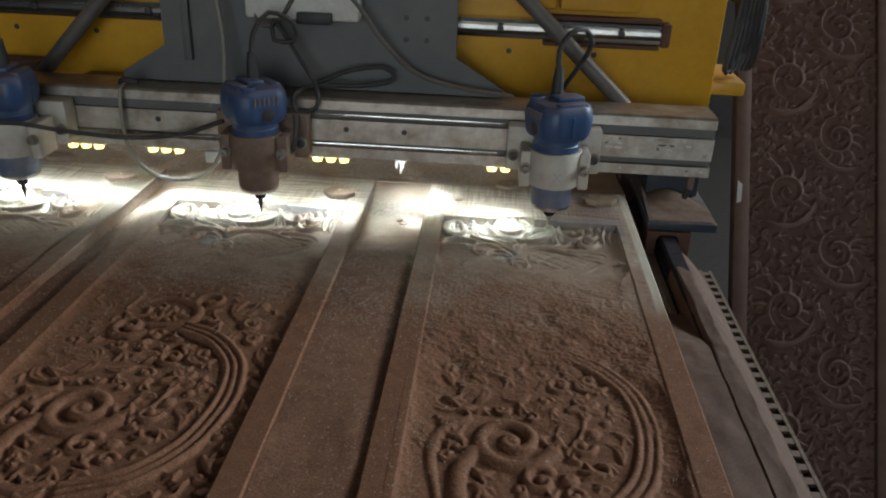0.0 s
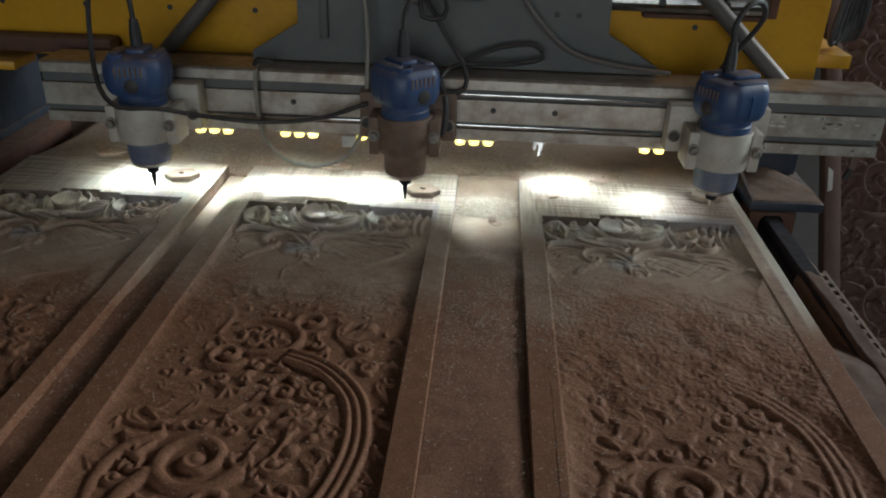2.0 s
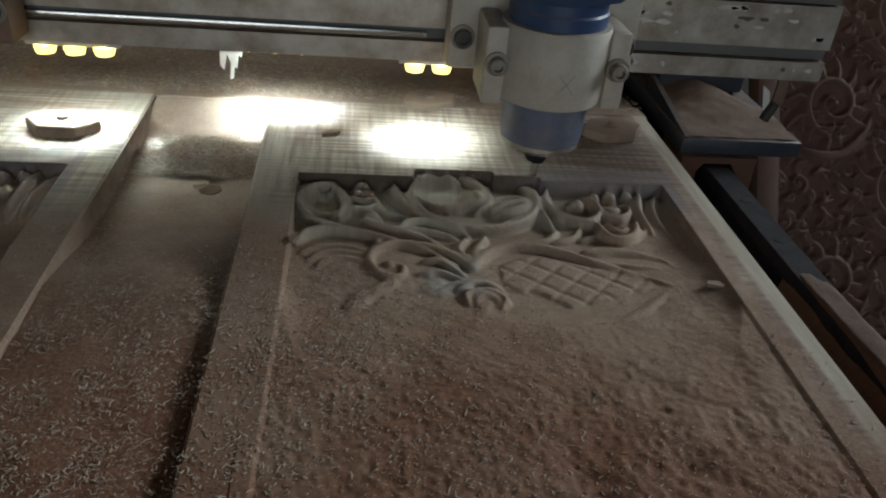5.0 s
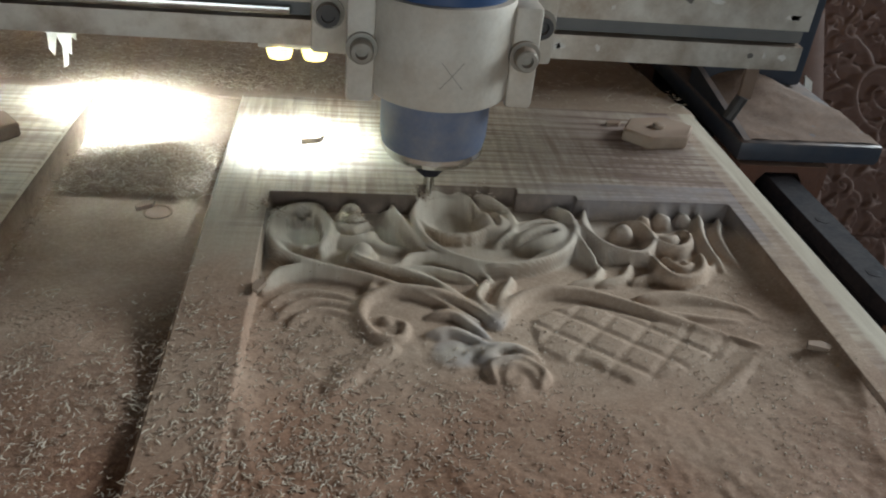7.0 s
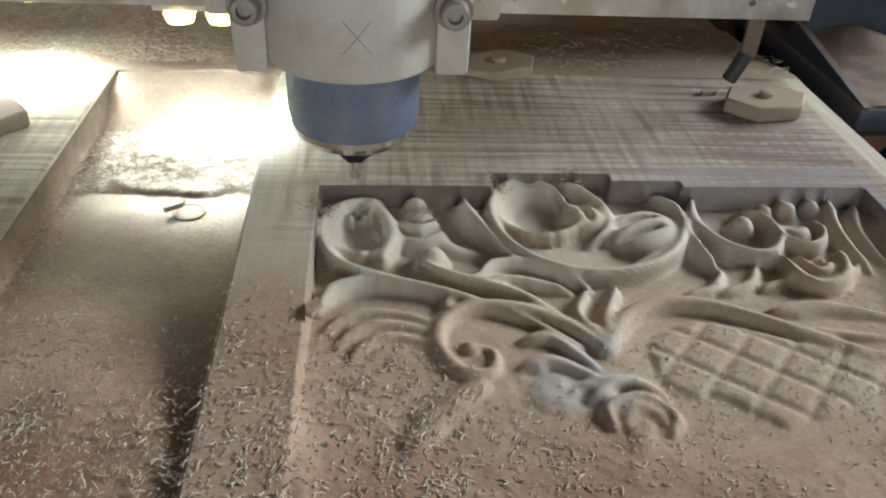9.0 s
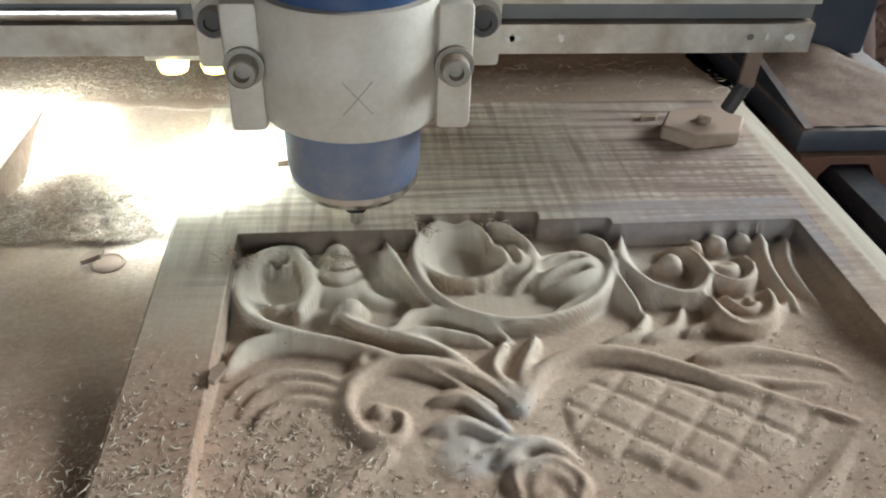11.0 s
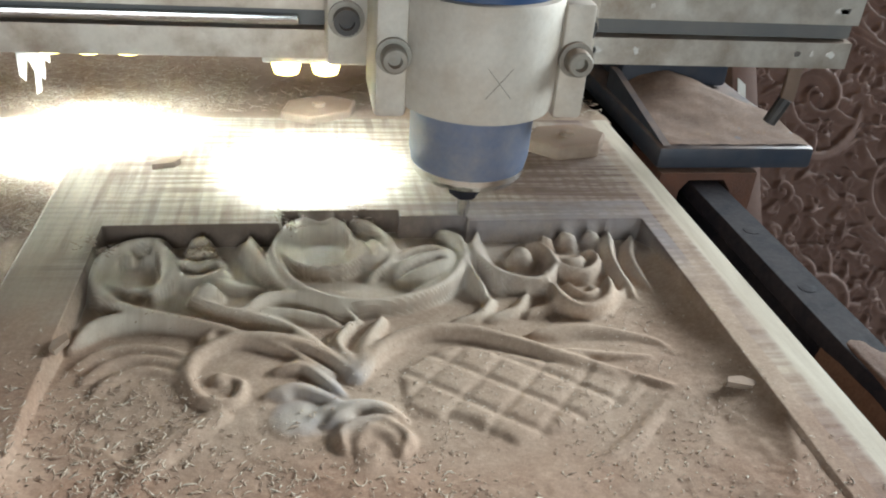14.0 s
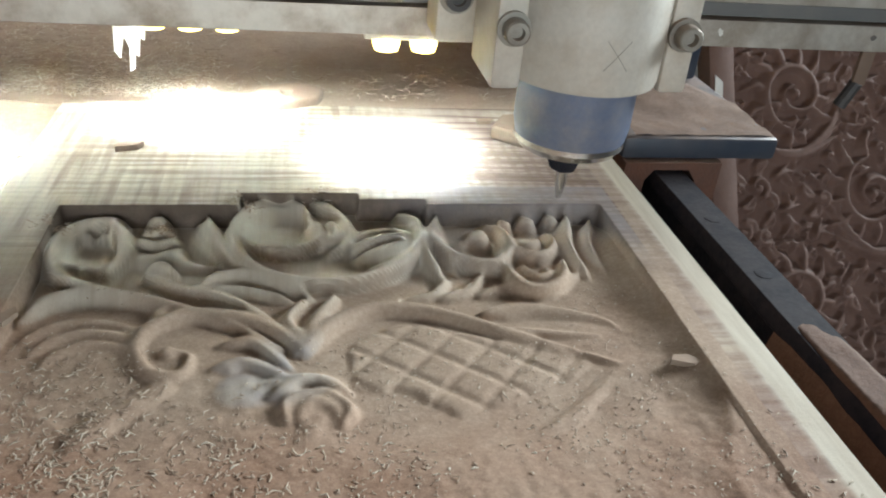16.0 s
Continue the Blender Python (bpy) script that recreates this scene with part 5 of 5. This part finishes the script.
# ---- the carved panel leaning behind ----
def panel_pattern():
    """The leaning panel's own carving: scrolls wound about one another with acanthus all round, repeating every 240 mm."""
    kept = field.copy()
    field[:] = -9.5
    rng = random.Random(12)
    for n in range(-1, 4):
        o = 240.0 * n
        for cu, cv, way, first in ((80, 60, 1, 100), (178, 178, -1, 260)):
            pts = []
            for k in range(19):
                a, q = radians(first) + way * k / 18 * 1.5 * 2 * math.pi, 46 * (1 - 0.82 * k / 18)
                pts.append((cu + q * math.cos(a), cv + o + q * math.sin(a)))
            for k in range(0, 11):                         # lobes trailing off the scroll's back
                (x0, y0), (x1, y1) = pts[k], pts[k + 1]
                out, run = math.atan2(y0 - cv - o, x0 - cu), math.atan2(y1 - y0, x1 - x0)
                ln, lean = rng.uniform(24, 46), rng.uniform(0.15, 0.5)
                dx, dy = lean * math.cos(out) - math.cos(run), lean * math.sin(out) - math.sin(run)
                ex, ey = x0 + ln * (math.cos(out) * 0.75 + dx * 0.35), y0 + ln * (math.sin(out) * 0.75 + dy * 0.35)
                mx, my = (x0 + ex) / 2 + 7 * math.cos(run), (y0 + ey) / 2 + 7 * math.sin(run)
                crescent([(x0, y0), (mx, my), (ex, ey)], 8.5, 3.0, -1.2, -3.0, way)
            crescent(pts, 8.5, 5.0, -0.2, -1.0, -way)
            dome(cu, cv + o, 7, 0.0)
        for k in range(4):                                 # sweeping leaves from one scroll to the next
            crescent([(34 + 9 * k, 122 + o + 3 * k), (66 + 8 * k, 138 + o - 3 * k), (104 + 6 * k, 128 + o - 9 * k), (140, 104 + o - 13 * k)], 9, 3.5, -0.8, -2.5, 1)
            crescent([(228 - 8 * k, 238 + o + 3 * k), (196 - 8 * k, 252 + o - 2 * k), (160 - 6 * k, 246 + o - 9 * k), (124, 224 + o - 13 * k)], 9, 3.5, -0.8, -2.5, -1)
        for cu, cv, r, way in ((222, 40, 13, 1), (226, 98, 10, -1), (30, 170, 13, -1), (36, 226, 10, 1), (140, 52, 9, 1), (112, 182, 9, -1)):
            volute(cu, cv + o, r, 1.2, 60, way, 4.5, -0.8)
            for k in range(4):
                a = radians(80 * k + 30)
                leaf(cu + r * math.cos(a), cv + o + r * math.sin(a), cu + (r + 20) * math.cos(a + 0.4), cv + o + (r + 20) * math.sin(a + 0.4), 8, -1.6, 0.2 * way, 1)
    fill_gaps(77, -20, 755, 2500, -1.5)
    made = field.copy()
    field[:] = kept
    return made


def leaning_panel():
    """A finished board with the same carving; its foot stands on the floor."""
    ob = thing("leaning_panel", "dark brown carved wooden door panel leaning upright", "carved panel")
    step = 2.0
    v = np.arange(-460.0, 1040.0, step)
    src = (v + 960.0) % 480.0 + 120.0
    rows = np.clip(((src - V0) / STEP).round().astype(int), 0, len(vs) - 1)
    cols = np.clip(((np.arange(0.0, 258.0, step) - U0) / STEP).round().astype(int), 0, len(us) - 1)
    flat = panel_pattern()[rows][:, cols][::-1]
    ny, nx = flat.shape
    i = np.arange(ny * nx).reshape(ny, nx)
    x, y = np.meshgrid(np.arange(nx) * step / 1000 - 0.129, (1056 - v[::-1]) / 1000)
    co = np.stack([np.broadcast_to(x, flat.shape), y, flat * 0.0013], -1).reshape(-1, 3)
    quads = np.stack([i[:-1, :-1], i[:-1, 1:], i[1:, 1:], i[1:, :-1]], -1).reshape(-1, 4)
    me = bpy.data.meshes.new("relief")
    me.vertices.add(len(co))
    me.vertices.foreach_set("co", co.astype(np.float32).ravel())
    me.loops.add(quads.size)
    me.loops.foreach_set("vertex_index", quads.astype(np.int32).ravel())
    me.polygons.add(len(quads))
    me.polygons.foreach_set("loop_start", np.arange(0, quads.size, 4, dtype=np.int32))
    me.update(calc_edges=True)
    me.shade_smooth()
    me.materials.append(DARK_WOOD)
    o = new("relief", me)
    o.parent = ob
    y0, y1 = float(y.min()), float(y.max())
    for a, b_, c, d in ((-0.160, -0.1292, 0.0, y1 + 0.06), (0.1272, 0.158, 0.0, y1 + 0.06), (-0.129, 0.127, 0.0, y0 + 0.0005), (-0.129, 0.127, y1 - 0.0005, y1 + 0.06)):
        part("stile" if d - c > 0.5 else "rail", box(B(), a, b_, c, d, -0.028, 0.001, 0.002), DARK_WOOD, ob)
    part("paper_tag", prism(B(), [(-0.156, 0.845), (-0.147, 0.849), (-0.145, 0.885), (-0.154, 0.893)], 0.0014, 0.003, "xy"), WHITE, ob, "torn white paper tag", 0)
    part("backing", box(B(), -0.1288, 0.1268, 0.001, y1 + 0.059, -0.028, -0.024), DARK_WOOD, ob)
    ob.matrix_basis = pose(0.576, 1.20, 0.012, 90 - 32.4, 0, 0)
    return ob


leaning_panel()


# ---- what moves ----
def motions():
    back = [(0, -0.062), (0.25, -0.063), (0.5, -0.061), (1.0, -0.028), (1.5, -0.010), (2.0, 0.0), (2.5, 0.0), (16, 0.0)]      # the gantry along the bed
    rows = [(0, 0.000, -0.062, 0.023), (0.25, 0.011, -0.063, 0.025), (0.5, 0.022, -0.061, 0.026), (1.0, 0.048, -0.028, 0.026), (1.5, 0.0645, -0.010, 0.027), (2.0, 0.073, 0, 0.024), (2.2, 0.0738, 0, 0.012),
            (2.5, 0.0735, 0, 0.0), (3.0, 0.072, 0, -0.001), (3.5, 0.070, 0, -0.002), (4.0, 0.053, 0, -0.005), (4.5, 0.032, 0, -0.001), (5.0, 0.013, 0, 0.002), (7.5, -0.085, 0, -0.0005),
            (8.2, -0.1095, 0, 0.002), (9.0, -0.136, 0, 0.0), (9.5, -0.142, 0, -0.002), (10.3, -0.1245, 0, -0.003), (11.0, -0.100, 0, -0.0025), (11.5, -0.079, 0, -0.0035), (12.0, -0.063, 0, 0.011),
            (12.5, -0.042, 0, 0.0115), (13.0, -0.024, 0, -0.0015), (13.5, -0.0025, 0, 0.003), (14.0, 0.0155, 0, 0.0), (14.5, 0.032, 0, 0.0), (15.0, 0.0505, 0, 0.0065), (15.5, 0.0695, 0, 0.005), (16.0, 0.0865, 0, 0.006)]
    walk(GANTRY, [(t, pose(0, y, 0)) for t, y in back])
    walk(HEAD, [(t, pose(x, y, z)) for t, x, y, z in rows])


motions()
